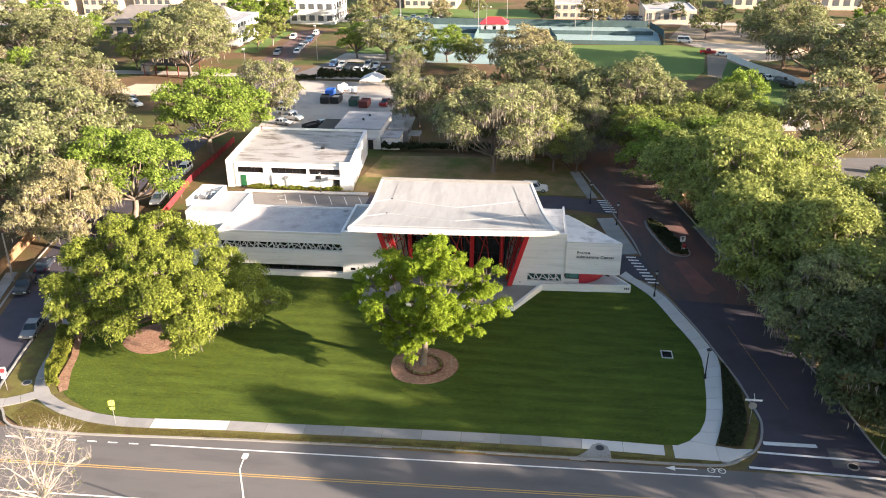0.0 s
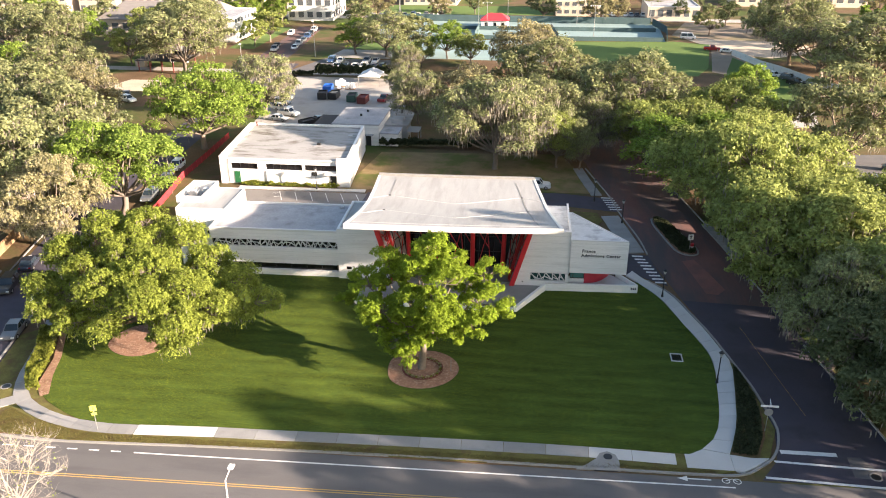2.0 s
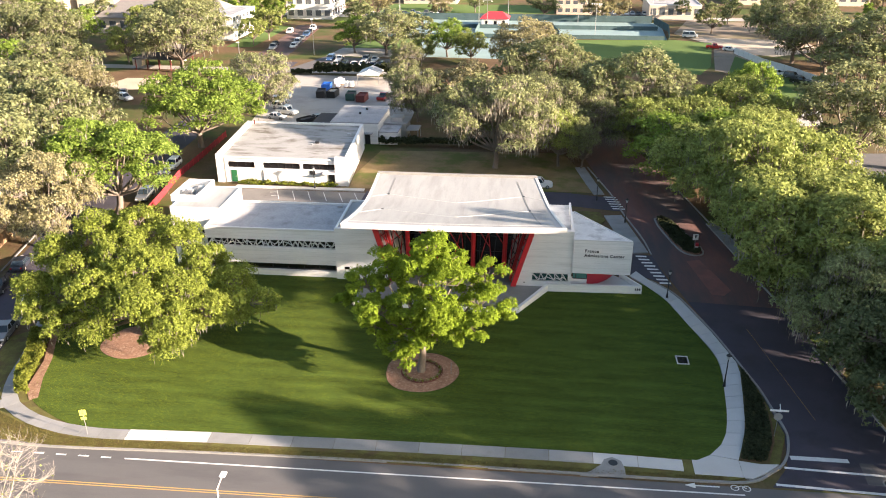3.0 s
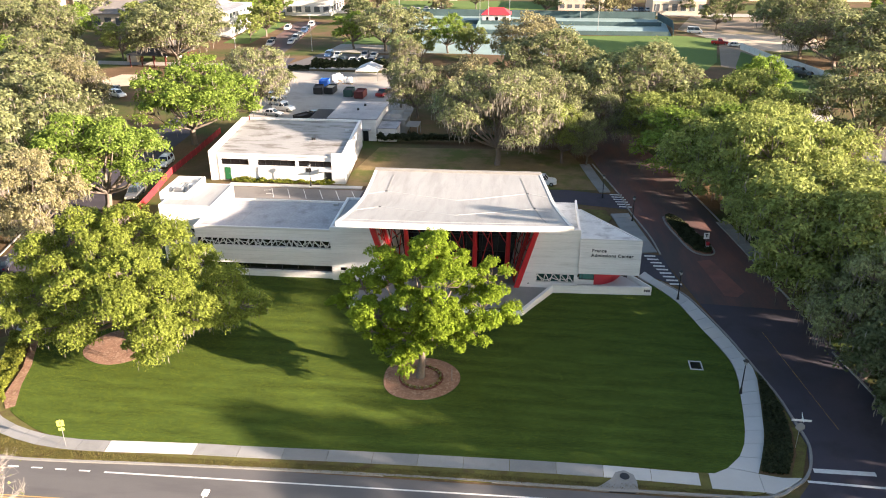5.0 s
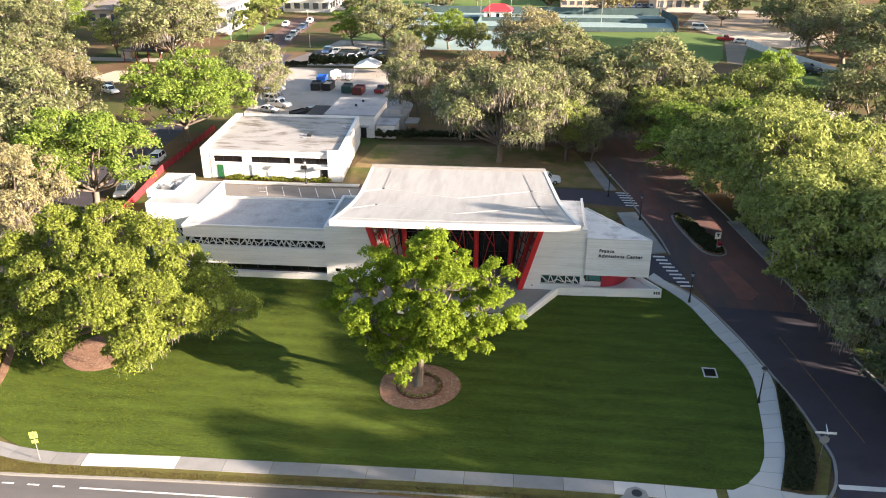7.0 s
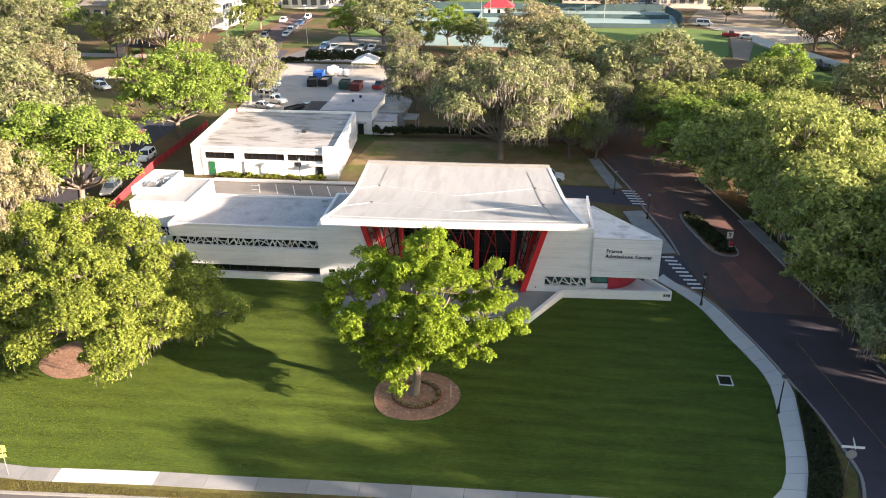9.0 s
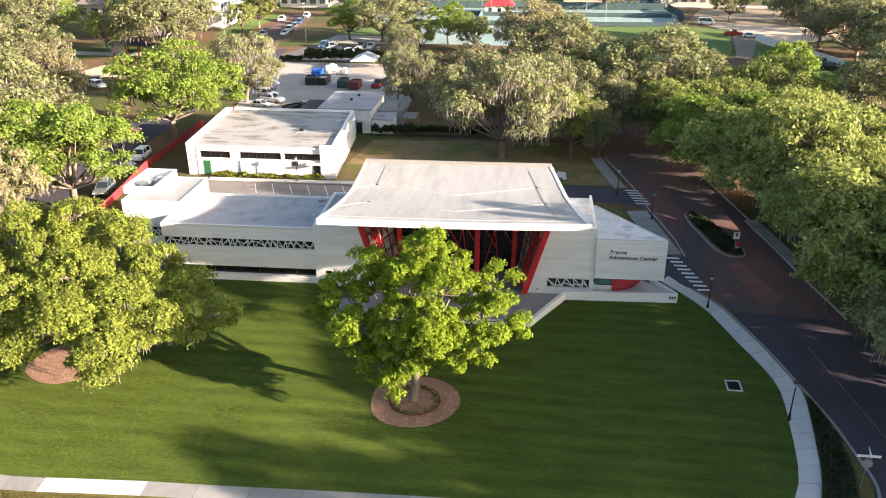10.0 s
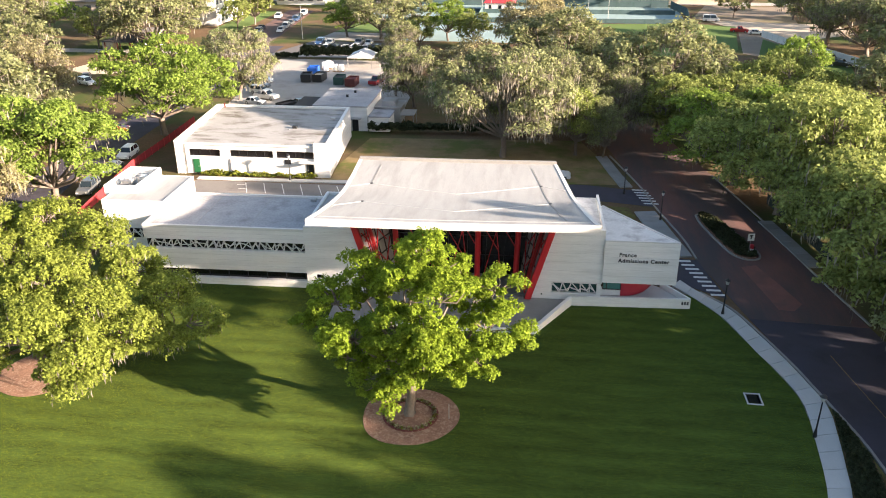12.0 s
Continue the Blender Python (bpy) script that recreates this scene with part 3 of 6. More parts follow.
flat("lot_right", LOT, [(48, 182), (63, 184), (66, 198), (52, 200)], -0.3, 0.02, "pale asphalt lot", "parking lot")
flat("lot_right_near", ASPHALT, [(55, 138), (80, 140), (82, 166), (60, 164)], -0.3, 0.02, "pale asphalt lot beside the trees", "parking lot")
flat("grass_right", FIELD, [(48, 200), (66, 200), (72, 226), (60, 262), (54, 240)], -0.2, 0.025, "shaded grass strip", "lawn")
flat("court_apron", LOT, [(-66, 250.5), (-36, 249.5), (-34, 262), (-64, 264)], -0.3, 0.018, "pale paved apron before the tennis courts", "pavement")
flat("tennis_courts", COURT, [(-44, 252), (2, 250), (3.5, 286), (-44, 286)], -0.2, 0.026, "pale teal tennis courts behind the trees", "court")
flat("campus_lawn", FIELD, [(-64, 264.5), (-44.1, 264), (-44.1, 286), (-60, 286)], -0.2, 0.02, "campus lawn before the tennis courts", "lawn")
flat("campus_lawn", FIELD, [(-72, 344), (5, 346), (5, 371), (-72, 371)], -0.2, 0.02, "distant lawn behind the courts", "lawn")
flat("lot_distant", LOT, [(-235, 300), (-177, 296), (-177, 329), (-240, 329)], -0.3, 0.02, "distant asphalt car park", "parking lot")
flat("campus_lawn", FIELD, [(-103, 262), (-94, 262), (-94, 306), (-103, 306)], -0.2, 0.02, "lawn before the college building", "lawn")
flat("far_street", LOT, [(-300, 333), (300, 333), (300, 341), (-300, 341)], -0.3, 0.02, "distant asphalt street", "road")
for pts in ([(-88, 330), (-40, 332), (-40, 345), (-88, 346)], [(25, 342), (42, 342), (42, 352), (25, 352)]):
    flat("lot_distant", LOT, pts, -0.3, 0.03, "distant asphalt car park", "parking lot")
brick_walk = thing("pavement_drive", (0, 0, 0), "concrete pavement beside the brick drive", "pavement", kind="structure")
slabs([(16.3, 112.2), (15.2, 118), (13.6, 126.2)], 1.5, 1.3, 1.8, CONCRETE, 0.16, brick_walk)
slabs([(11.9, 135.5), (10.7, 141), (9.0, 150)], 0.9, 0.9, 1.8, CONCRETE, 0.16, brick_walk)
slabs([(30.9, 111), (29.7, 118), (28.5, 124.5)], 0.9, 0.9, 1.8, CONCRETE, 0.16, brick_walk)
slabs([(-51.5, 132.9), (-40, 133.0), (-28.5, 133.3)], 0.6, 0.6, 2.4, NEW_CONCRETE, 0.15, brick_walk)
slabs([(-73.5, 96), (-71.5, 90), (-68.6, 81)], 0.8, 0.8, 2.0, CONCRETE, 0.15, brick_walk)
for pts in ([(17.95, 111.9), (17.2, 118), (15.2, 127.6), (14.0, 135.5), (10.5, 150)], [(33.3, 88.5), (34.9, 80), (35.9, 73), (37.0, 66.8), (39.5, 64.6)], [(32.4, 98), (30.2, 110), (28.4, 124), (25, 142)], [(-66.9, 80), (-71.2, 95), (-76.2, 118)]):
    tagged(strip("kerb_side", KERB, pts, 0.1, 0.1, -0.1, 0.15), "narrow concrete kerb beside the drive", "kerb", kind="structure")
marks = thing("road_markings", (0, 0, 0), "white and yellow painted road lines", "road markings", kind="structure")
Z1 = 0.018
paint("edge_line", PAINT, (-35.5, 61.1), (20.4, 62.8), 0.16, Z1, marks)
for i in range(7):
    paint("dash", PAINT, (-51 + 2.2 * i, 60.75 + 0.05 * i), (-50.0 + 2.2 * i, 60.78 + 0.05 * i), 0.16, Z1, marks)
for o in (0.0, 0.28):
    paint("centre_line", YELLOW, (-120, 54.85 + o), (90, 61.15 + o), 0.10, Z1, marks)
paint("lower_line", PAINT, (-120, 51.05), (-18, 54.1), 0.16, Z1, marks)
Z2 = 0.027
paint("stop_line", PAINT, (25.6, 68.4), (30.75, 68.5), 0.55, Z2, marks)
paint("crossing_line", PAINT, (24.7, 66.9), (36.0, 66.7), 0.28, Z2, marks)
paint("crossing_line", PAINT, (23.4, 64.5), (36.6, 64.2), 0.3, Z2, marks)
Z3 = 0.042
for i in range(9):
    x, y = 15.7 + 0.29 * i, 111.2 - 1.02 * i
    paint("crossing_bar", PAINT, (x, y), (x + 1.5, y + 0.05), 0.42, Z3 if i < 9 else Z2, marks)
for i in range(6):
    paint("crossing_bar", PAINT, (12.6 + 0.22 * i, 134.6 - 1.05 * i), (14.6 + 0.22 * i, 134.6 - 1.05 * i), 0.4, Z3, marks)
for i in range(8):
    paint("stall_line", PAINT, (-43.6 + 2.75 * i, 131.6), (-42.0 + 2.75 * i, 127.6), 0.12, Z3, marks)
for o in (0, 1.6):
    paint("stall_line", PAINT, (-44.6 + o * 0.5, 130.6 - o), (-43.4 + o * 0.5, 130.9 - o), 0.12, Z3, marks)
paint("lane_line", YELLOW, (29.6, 74.5), (26.8, 92), 0.03, Z2, marks)
paint("arrow", PAINT, (16.2, 63.55), (18.4, 63.6), 0.14, Z1, marks)
prismed("arrow_head", PAINT, marks, [(15.4, 63.53), (16.3, 63.2), (16.3, 63.9)], 0.008, Z1)
for cx in (19.7, 20.7):
    bm = bmesh.new()
    for k in range(10):
        a, b2 = 2 * math.pi * k / 10, 2 * math.pi * (k + 1) / 10
        beam(bm, (cx + 0.34 * math.cos(a), 63.65 + 0.34 * math.sin(a), Z1), (cx + 0.34 * math.cos(b2), 63.65 + 0.34 * math.sin(b2), Z1), 0.08, 0.01)
    part("bike_wheel", bm, PAINT, marks)
paint("bike_frame", PAINT, (19.7, 63.65), (20.3, 63.95), 0.08, Z1 + 0.004, marks)
paint("bike_frame", PAINT, (20.3, 63.95), (20.7, 63.65), 0.08, Z1 + 0.008, marks)
flat("brick_panel", BRICK_PANEL, [(22.6, 110.3), (24.4, 111.0), (25.9, 106.0), (27.0, 101.9), (25.8, 100.3), (24.3, 100.5), (23.7, 104.1)], 0.0, 0.034, "paler panel of cleaner red brick paving", "road patch")
patch = flat("asphalt_patch", ASPHALT, [(31.4, 65.4), (33.8, 65.3), (34.0, 66.4), (32.8, 68.4), (31.6, 68.3)], 0.0, 0.024, "paler repaired patch in the asphalt", "road patch")


def manhole(x, y, z):
    m = thing("manhole_cover", (x, y, z), "round cast iron manhole cover set in the road", "manhole", kind="structure")
    bm = bmesh.new()
    bmesh.ops.create_cone(bm, cap_ends=True, segments=20, radius1=0.42, radius2=0.42, depth=0.03)
    part("lid", bm, BLACK, m)
    bm = bmesh.new()
    for k in range(20):
        a, b2 = 2 * math.pi * k / 20, 2 * math.pi * (k + 1) / 20
        beam(bm, (0.5 * math.cos(a), 0.5 * math.sin(a), 0), (0.5 * math.cos(b2), 0.5 * math.sin(b2), 0), 0.14, 0.03)
    part("rim", bm, KERB, m)


manhole(33.3, 65.7, 0.035)
inlet = thing("storm_drain", (0, 0, 0), "grey concrete storm drain inlet at the kerb", "drain", kind="structure")
prismed("apron", KERB, inlet, [(6.3, 63.62), (10.35, 63.78), (10.3, 65.0), (10.05, 65.9), (9.3, 66.35), (8.55, 66.0), (8.2, 65.2), (7.3, 64.3)], -0.1, [0.10, 0.15, 0.192, 0.196, 0.196, 0.196, 0.19, 0.16])
prismed("mouth", BLACK, inlet, [(7.9, 63.60), (10.1, 63.68), (10.1, 63.72), (7.9, 63.66)], 0.015, 0.10)
manhole(9.3, 65.55, 0.20)
manhole(-54.4, 69.8, 0.14)


def drain_grate():
    d = thing("drain_grate", (18.15, 83.9, 0.16), "square drain with a pale concrete rim in the lawn", "drain", kind="structure")
    for x0, x1, y0, y1 in ((-0.67, 0.67, -0.84, -0.7), (-0.67, 0.67, 0.7, 0.84), (-0.67, -0.55, -0.7, 0.7), (0.55, 0.67, -0.7, 0.7)):
        boxed("rim", NEW_CONCRETE, d, x0, x1, y0, y1, -0.05, 0.06)
    boxed("pit", BLACK, d, -0.55, 0.55, -0.7, 0.7, -0.05, 0.0)
    for k in range(6):
        boxed("bar", BLACK, d, -0.5 + 0.2 * k - 0.03, -0.5 + 0.2 * k + 0.03, -0.7, 0.7, 0.0, 0.03)


drain_grate()


# ---- the admissions building ----
# local x: 0 at the step between the wing and the hall; local y: 0 at the front, positive to the back
hall = thing("admissions_building", (-24.8, 99.5, 0), "modern white board-formed concrete building with a raised canopy roof", "building", turn=1.2)


def hb(name, mat, *d, **k):
    return boxed(name, mat, hall, *d, **k)


# left wing, its two window bands and its roof
hb("wing_wall", WHITE_WALL, -17.8, 0, 0.05, 9.9, 5.35, 6.72)
hb("wing_wall", WHITE_WALL, -17.8, 0, 0.0, 9.9, 1.95, 4.30)
hb("wing_wall", WHITE_WALL, -17.8, 0, 0.0, 9.9, -0.1, 0.95)
for z0, z1, n in ((4.28, 5.37, 9), (0.93, 1.97, 9)):
    w = hb("window_band", DARK, -17.7, 0.0, 0.45, 9.6, z0, z1)
    for i in range(n):
        boxed("mullion", BLACK, w, -17.6 + i * 17.2 / (n - 1), -17.52 + i * 17.2 / (n - 1), 0.38, 0.45, z0, z1)
for z in (0.48, 2.55, 3.15, 3.75, 5.8, 6.25):
    hb("joint", JOINT, -17.75, 0, -0.004 if z < 5 else 0.046, 0.06, z, z + 0.018)
rl = random.Random(4)


def lattice(parent, x0, x1, z0, z1, y, step, width):
    """A net of slanting white bars between two rails, linked by short cross bars."""
    n = int((x1 - x0) / step)
    foot = [x0 + (x1 - x0) * (i + rl.uniform(-0.4, 0.4) * (0 < i < n)) / n for i in range(n + 1)]
    head = [x0 + (x1 - x0) * min(max(i + 0.5 + rl.uniform(-0.55, 0.55), 0), n) / n for i in range(n)]
    mids = []
    for i in range(n):
        for p, q in (((foot[i], z0), (head[i], z1)), ((head[i], z1), (foot[i + 1], z0))):
            beamed("lattice_bar", TRIM, parent, (p[0], y, p[1]), (q[0], y, q[1]), width, 0.10)
            k = rl.uniform(0.2, 0.8)
            mids.append((p[0] + (q[0] - p[0]) * k, p[1] + (q[1] - p[1]) * k))
    for i in range(len(mids) - 1):
        (ax, az), (bx, bz) = mids[i], mids[i + 1]
        beamed("lattice_bar", TRIM, parent, (ax, y + 0.01, az), (bx, y + 0.01, bz), width, 0.09)


lattice(hall, -17.6, -0.05, 4.31, 5.34, 0.2, 0.74, 0.085)
for z in (4.30, 5.35):
    hb("rail", TRIM, -17.7, 0.0, 0.12, 0.24, z - 0.02, z + 0.02)
hb("wing_roof", GREY_ROOF, -17.5, 0.0, 0.3, 9.7, 6.68, 6.80)
for d in ((-17.8, 0.0, 0.0, 0.3), (-17.8, -17.5, 0.3, 9.9), (-17.5, 0.0, 9.62, 9.9)):
    hb("parapet", TRIM, *d, 6.725, 7.02)
for xs in (-12.3, -6.4):
    hb("roof_seam", ROOF, xs, xs + 0.14, 0.4, 9.5, 6.80, 6.815)
hb("roof_vent", STEEL, -1.6, -0.9, 8.6, 9.1, 6.8, 7.1, bevel=0.05)

# stair tower at the wing's end, with an equipment pen on its roof
hb("tower_wall", WHITE_WALL, -23.4, -16.3, 2.6, 11.1, -0.1, 8.45)
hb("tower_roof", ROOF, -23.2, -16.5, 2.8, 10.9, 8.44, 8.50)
for d in ((-23.4, -16.3, 2.6, 2.8), (-23.4, -23.2, 2.8, 11.1), (-16.5, -16.3, 2.8, 11.1), (-23.2, -16.5, 10.9, 11.1)):
    hb("parapet", TRIM, *d, 8.455, 8.6)
for d in ((-24.2, -20.4, 5.0, 5.2), (-24.2, -20.4, 11.4, 11.6), (-24.2, -24.0, 5.2, 11.4), (-20.6, -20.4, 5.2, 11.4)):
    hb("pen_wall", WHITE_WALL, *d, -0.1 if d[1] < -23 else 8.4, 9.4)
hb("pen_floor", ROOF, -24.0, -20.6, 5.2, 11.4, 8.3, 8.52)
unit = hb("air_unit", STEEL, -23.2, -21.9, 7.0, 8.2, 8.52, 9.3, bevel=0.05)
boxed("fan_cowl", TRIM, unit, -22.85, -22.25, 7.3, 7.9, 9.3, 9.45, bevel=0.05)
hb("air_unit", TRIM, -21.8, -21.1, 8.8, 9.6, 8.52, 9.2, bevel=0.05)
hb("pipe", STEEL, -21.5, -21.3, 7.6, 7.8, 8.52, 9.5)
w = hb("window_band", DARK, -23.2, -17.8, 2.5, 2.6, 4.3, 5.35)
lattice(hall, -23.1, -17.9, 4.31, 5.34, 2.42, 0.72, 0.085)

LATTICE_GLASS = material("dark_teal_glass", (0.025, 0.07, 0.066), 0.08, vary=0.3, scale=0.8, bump=0)

# hall walls with a splayed porch between them
FY = -0.3


def wall_panel(name, outline, y0, y1, mat, parent=None, label=""):
    """An upright slab whose face is an outline in x and z."""
    bm = bmesh.new()
    a = [bm.verts.new((x, y0, z)) for x, z in outline]
    b = [bm.verts.new((x, y1, z)) for x, z in outline]
    k = len(outline)
    bm.faces.new(a)
    bm.faces.new(b[::-1])
    for i in range(k):
        bm.faces.new((a[i], b[i], b[(i + 1) % k], a[(i + 1) % k]))
    return part(name, bm, mat, parent or hall, label)


wall_panel("hall_wall", [(0.0, -0.2), (7.6, -0.2), (4.5, 10.9), (4.2, 10.9), (4.2, 7.5), (0.0, 7.5)], FY, 0.25, WHITE_WALL)
hb("hall_wall", WHITE_WALL, 0, 0.3, 0.25, 10.2, -0.1, 7.5)
hb("hall_wall", WHITE_WALL, 0.3, 31.0, 9.9, 10.2, -0.1, 7.5)
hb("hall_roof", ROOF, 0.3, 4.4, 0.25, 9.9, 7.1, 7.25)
hb("hall_wall", WHITE_WALL, 4.2, 4.5, 0.25, 10.2, 7.5, 10.9)
hb("hall_wall", WHITE_WALL, 4.5, 26.2, 9.95, 10.2, 7.5, 11.0)
hb("hall_wall", WHITE_WALL, 26.2, 26.5, 0.25, 10.2, 7.5, 11.0)
LAT = (25.9, 30.6, 1.05, 2.25)
wall_panel("hall_wall", [(23.5, -0.2), (25.9, -0.2), (25.9, 8.25), (26.5, 8.25), (26.5, 10.9), (26.6, 10.9)], FY, 0.25, WHITE_WALL)
hb("hall_wall", WHITE_WALL, 25.9, 31.08, FY + 0.002, 0.25, 2.25, 8.25)
hb("hall_wall", WHITE_WALL, 25.9, 31.0, FY + 0.002, 0.25, -0.2, 1.05)
hb("hall_wall", WHITE_WALL, 30.6, 31.0, FY + 0.002, 0.25, 1.05, 2.25)
hb("lattice_window", LATTICE_GLASS, 25.9, 30.6, 0.1, 0.2, 1.05, 2.25)
lattice(hall, 25.95, 30.55, 1.06, 2.24, FY + 0.1, 0.78, 0.10)
for z in (1.06, 2.22):
    hb("rail", TRIM, 25.9, 30.6, FY + 0.03, FY + 0.15, z - 0.03, z + 0.03)
hb("hall_roof", PROW_ROOF, 26.5, 30.8, 0.25, 9.9, 7.7, 7.85)
hb("hall_wall", WHITE_WALL, 30.8, 31.05, 0.25, 9.9, 2.3, 8.25)
for z in (1.6, 2.9, 3.9, 4.9, 5.9, 6.9):
    hb("joint", JOINT, 0.0, 7.2 - z * 0.28, FY - 0.004, FY + 0.05, z, z + 0.018)
    hb("joint", JOINT, 24.0 + z * 0.28, 30.95, FY - 0.004, FY + 0.05, z + 0.7, z + 0.718)
hb("small_window", DARK, 1.1, 1.8, FY - 0.01, FY + 0.1, 1.6, 2.0)

# porch: floor, recessed glass, splayed glazed sides, red columns and braces
prismed("porch_floor", CONCRETE, hall, [(3.6, -7.3), (24.0, -7.3), (27.9, -1.2), (27.9, 0.0), (3.6, 0.3)], -0.1, 0.30)
hb("porch_floor", CONCRETE, 7.0, 24.0, 0.3, 6.0, -0.1, 0.302)
GL = wall_panel("glass_wall", [(8.6, 0.3), (22.8, 0.3), (24.4, 10.9), (6.9, 10.9)], 5.0, 5.15, DARK)
for i in range(8):
    beamed("mullion", BLACK, GL, (9.0 + i * 1.94, 4.95, 0.3), (7.4 + i * 2.36, 4.95, 10.9), 0.09)
for z in (2.6, 4.9, 7.2, 9.2):
    boxed("transom", BLACK, GL, 7.6, 23.8, 4.9, 4.98, z, z + 0.09)
PANEL = material("pale_glazing", (0.40, 0.40, 0.40), 0.35, vary=0.12, scale=0.3, bump=0.02)
for side, (xb, xt, yb, xb2, xt2) in {"l": (7.6, 4.5, 0.2, 8.8, 7.2), "r": (23.5, 26.6, 0.2, 22.6, 24.2)}.items():
    bm = bmesh.new()
    rows = [[bm.verts.new(Vector((xb, yb, 0.3)).lerp(Vector((xb2, 5.0, 0.3)), i / 8).lerp(Vector((xt, yb, 10.9)).lerp(Vector((xt2, 5.0, 10.9)), i / 8), j / 10)) for i in range(9)] for j in range(11)]
    for j in range(10):
        for i in range(8):
            bm.faces.new((rows[j][i], rows[j][i + 1], rows[j + 1][i + 1], rows[j + 1][i]))
    r = bmesh.ops.extrude_face_region(bm, geom=bm.faces[:])
    bmesh.ops.translate(bm, vec=(-0.12 if side == "l" else 0.12, 0, 0), verts=[v for v in r["geom"] if isinstance(v, bmesh.types.BMVert)])
    sg = part("side_glazing", bm, PANEL, hall, "pale splayed side glazing")
    s = 0.06 if side == "l" else -0.06

    def on(u, v, off=0.0):
        lo, hi = Vector((xb, yb, 0.3)).lerp(Vector((xb2, 5.0, 0.3)), u), Vector((xt, yb, 10.9)).lerp(Vector((xt2, 5.0, 10.9)), u)
        return lo.lerp(hi, v) + Vector((s + off, 0, 0))

    for i in range(5):
        beamed("mullion", BLACK, sg, on(i / 4, 0), on(i / 4, 1), 0.11)
    for v in (0.15, 0.29, 0.43, 0.57, 0.71, 0.85):
        beamed("transom", BLACK, sg, on(0, v), on(1, v), 0.10)
    for i, (u0, v0, u1, v1) in enumerate(((0, 0.1, 0.6, 0.55), (0.6, 0.2, 0.05, 0.6), (0.1, 0.5, 0.9, 0.95), (0.8, 0.4, 0.2, 0.9), (0.3, 0.0, 0.95, 0.4), (0.0, 0.7, 0.5, 1.0))):
        beamed("brace", RED, sg, on(u0, v0, s), on(u1, v1, s), 0.11)
    for u in (0.10, 0.18, 0.26):
        beamed("brace", RED, sg, on(u, 0, 3 * s), on(u + 0.05, 1, 3 * s), 0.09)
    beamed("column", RED, hall, (xb, -0.45, 0.2), (xt, -0.45, 11.0), 0.62, 0.5)
    k = 0.35
    beamed("column", RED, hall, (xb + (xb2 - xb) * k, 1.9, 0.3), (xt + (xt2 - xt) * k, 1.9, 11.0), 0.42, 0.4)
for x in (9.3, 18.0, 22.15):
    beamed("column", RED, hall, (x, 3.0, 0.3), (x + (x - 15.5) * 0.05, 3.0, 11.2), 0.62, sides=10)
for i in range(7):
    a = 9.4 + 1.85 * i
    beamed("brace", RED, hall, (a, 4.6, 0.4), (a + (2.6 if i % 2 else -1.0), 4.6, 10.8), 0.10)
    beamed("brace", RED, hall, (a + 1.5, 4.5, 1.0 + 0.5 * i), (a - 1.6 if a > 11 else a + 3, 4.5, 6.8 + 0.4 * i), 0.10)


# the canopy: level behind, sweeping up and outward at the front
def canopy(u, v):
    """u across from left to right, v from the back to the front edge."""
    xl, xr = 4.05 - 0.2 * v + 0.4 * math.sin(math.pi * v), 26.2 + 3.15 * v
    lift = max(0.0, (v - 0.42) / 0.58) ** 1.4
    sag = -0.22 * math.sin(math.pi * u) * (0.4 + 0.6 * v)
    return Vector((xl + (xr - xl) * u, 10.6 - (22.7 - 0.45 * u) * v, 11.45 + (1.82 + 0.1 * u) * lift + sag * 0.6))


def canopy_sheet(name, mat, u0, u1, v0, v1, top, thick, nu=20, nv=28):
    bm = bmesh.new()
    grid = []
    for z in (top, top - thick):
        grid.append([[bm.verts.new(canopy(u0 + (u1 - u0) * i / nu, v0 + (v1 - v0) * j / nv) + Vector((0, 0, z))) for i in range(nu + 1)] for j in range(nv + 1)])
    for g, flip in ((grid[0], False), (grid[1], True)):
        for j in range(nv):
            for i in range(nu):
                q = (g[j][i], g[j][i + 1], g[j + 1][i + 1], g[j + 1][i])
                bm.faces.new(q if flip else q[::-1])
    a, b = grid
    for j in range(nv):
        bm.faces.new((a[j][0], a[j + 1][0], b[j + 1][0], b[j][0]))
        bm.faces.new((a[j][nu], b[j][nu], b[j + 1][nu], a[j + 1][nu]))
    for i in range(nu):
        bm.faces.new((a[0][i], b[0][i], b[0][i + 1], a[0][i + 1]))
        bm.faces.new((a[nv][i], a[nv][i + 1], b[nv][i + 1], b[nv][i]))
    ob = part(name, bm, mat, hall)
    ob.data.polygons.foreach_set("use_smooth", [False] * len(ob.data.polygons))
    return ob


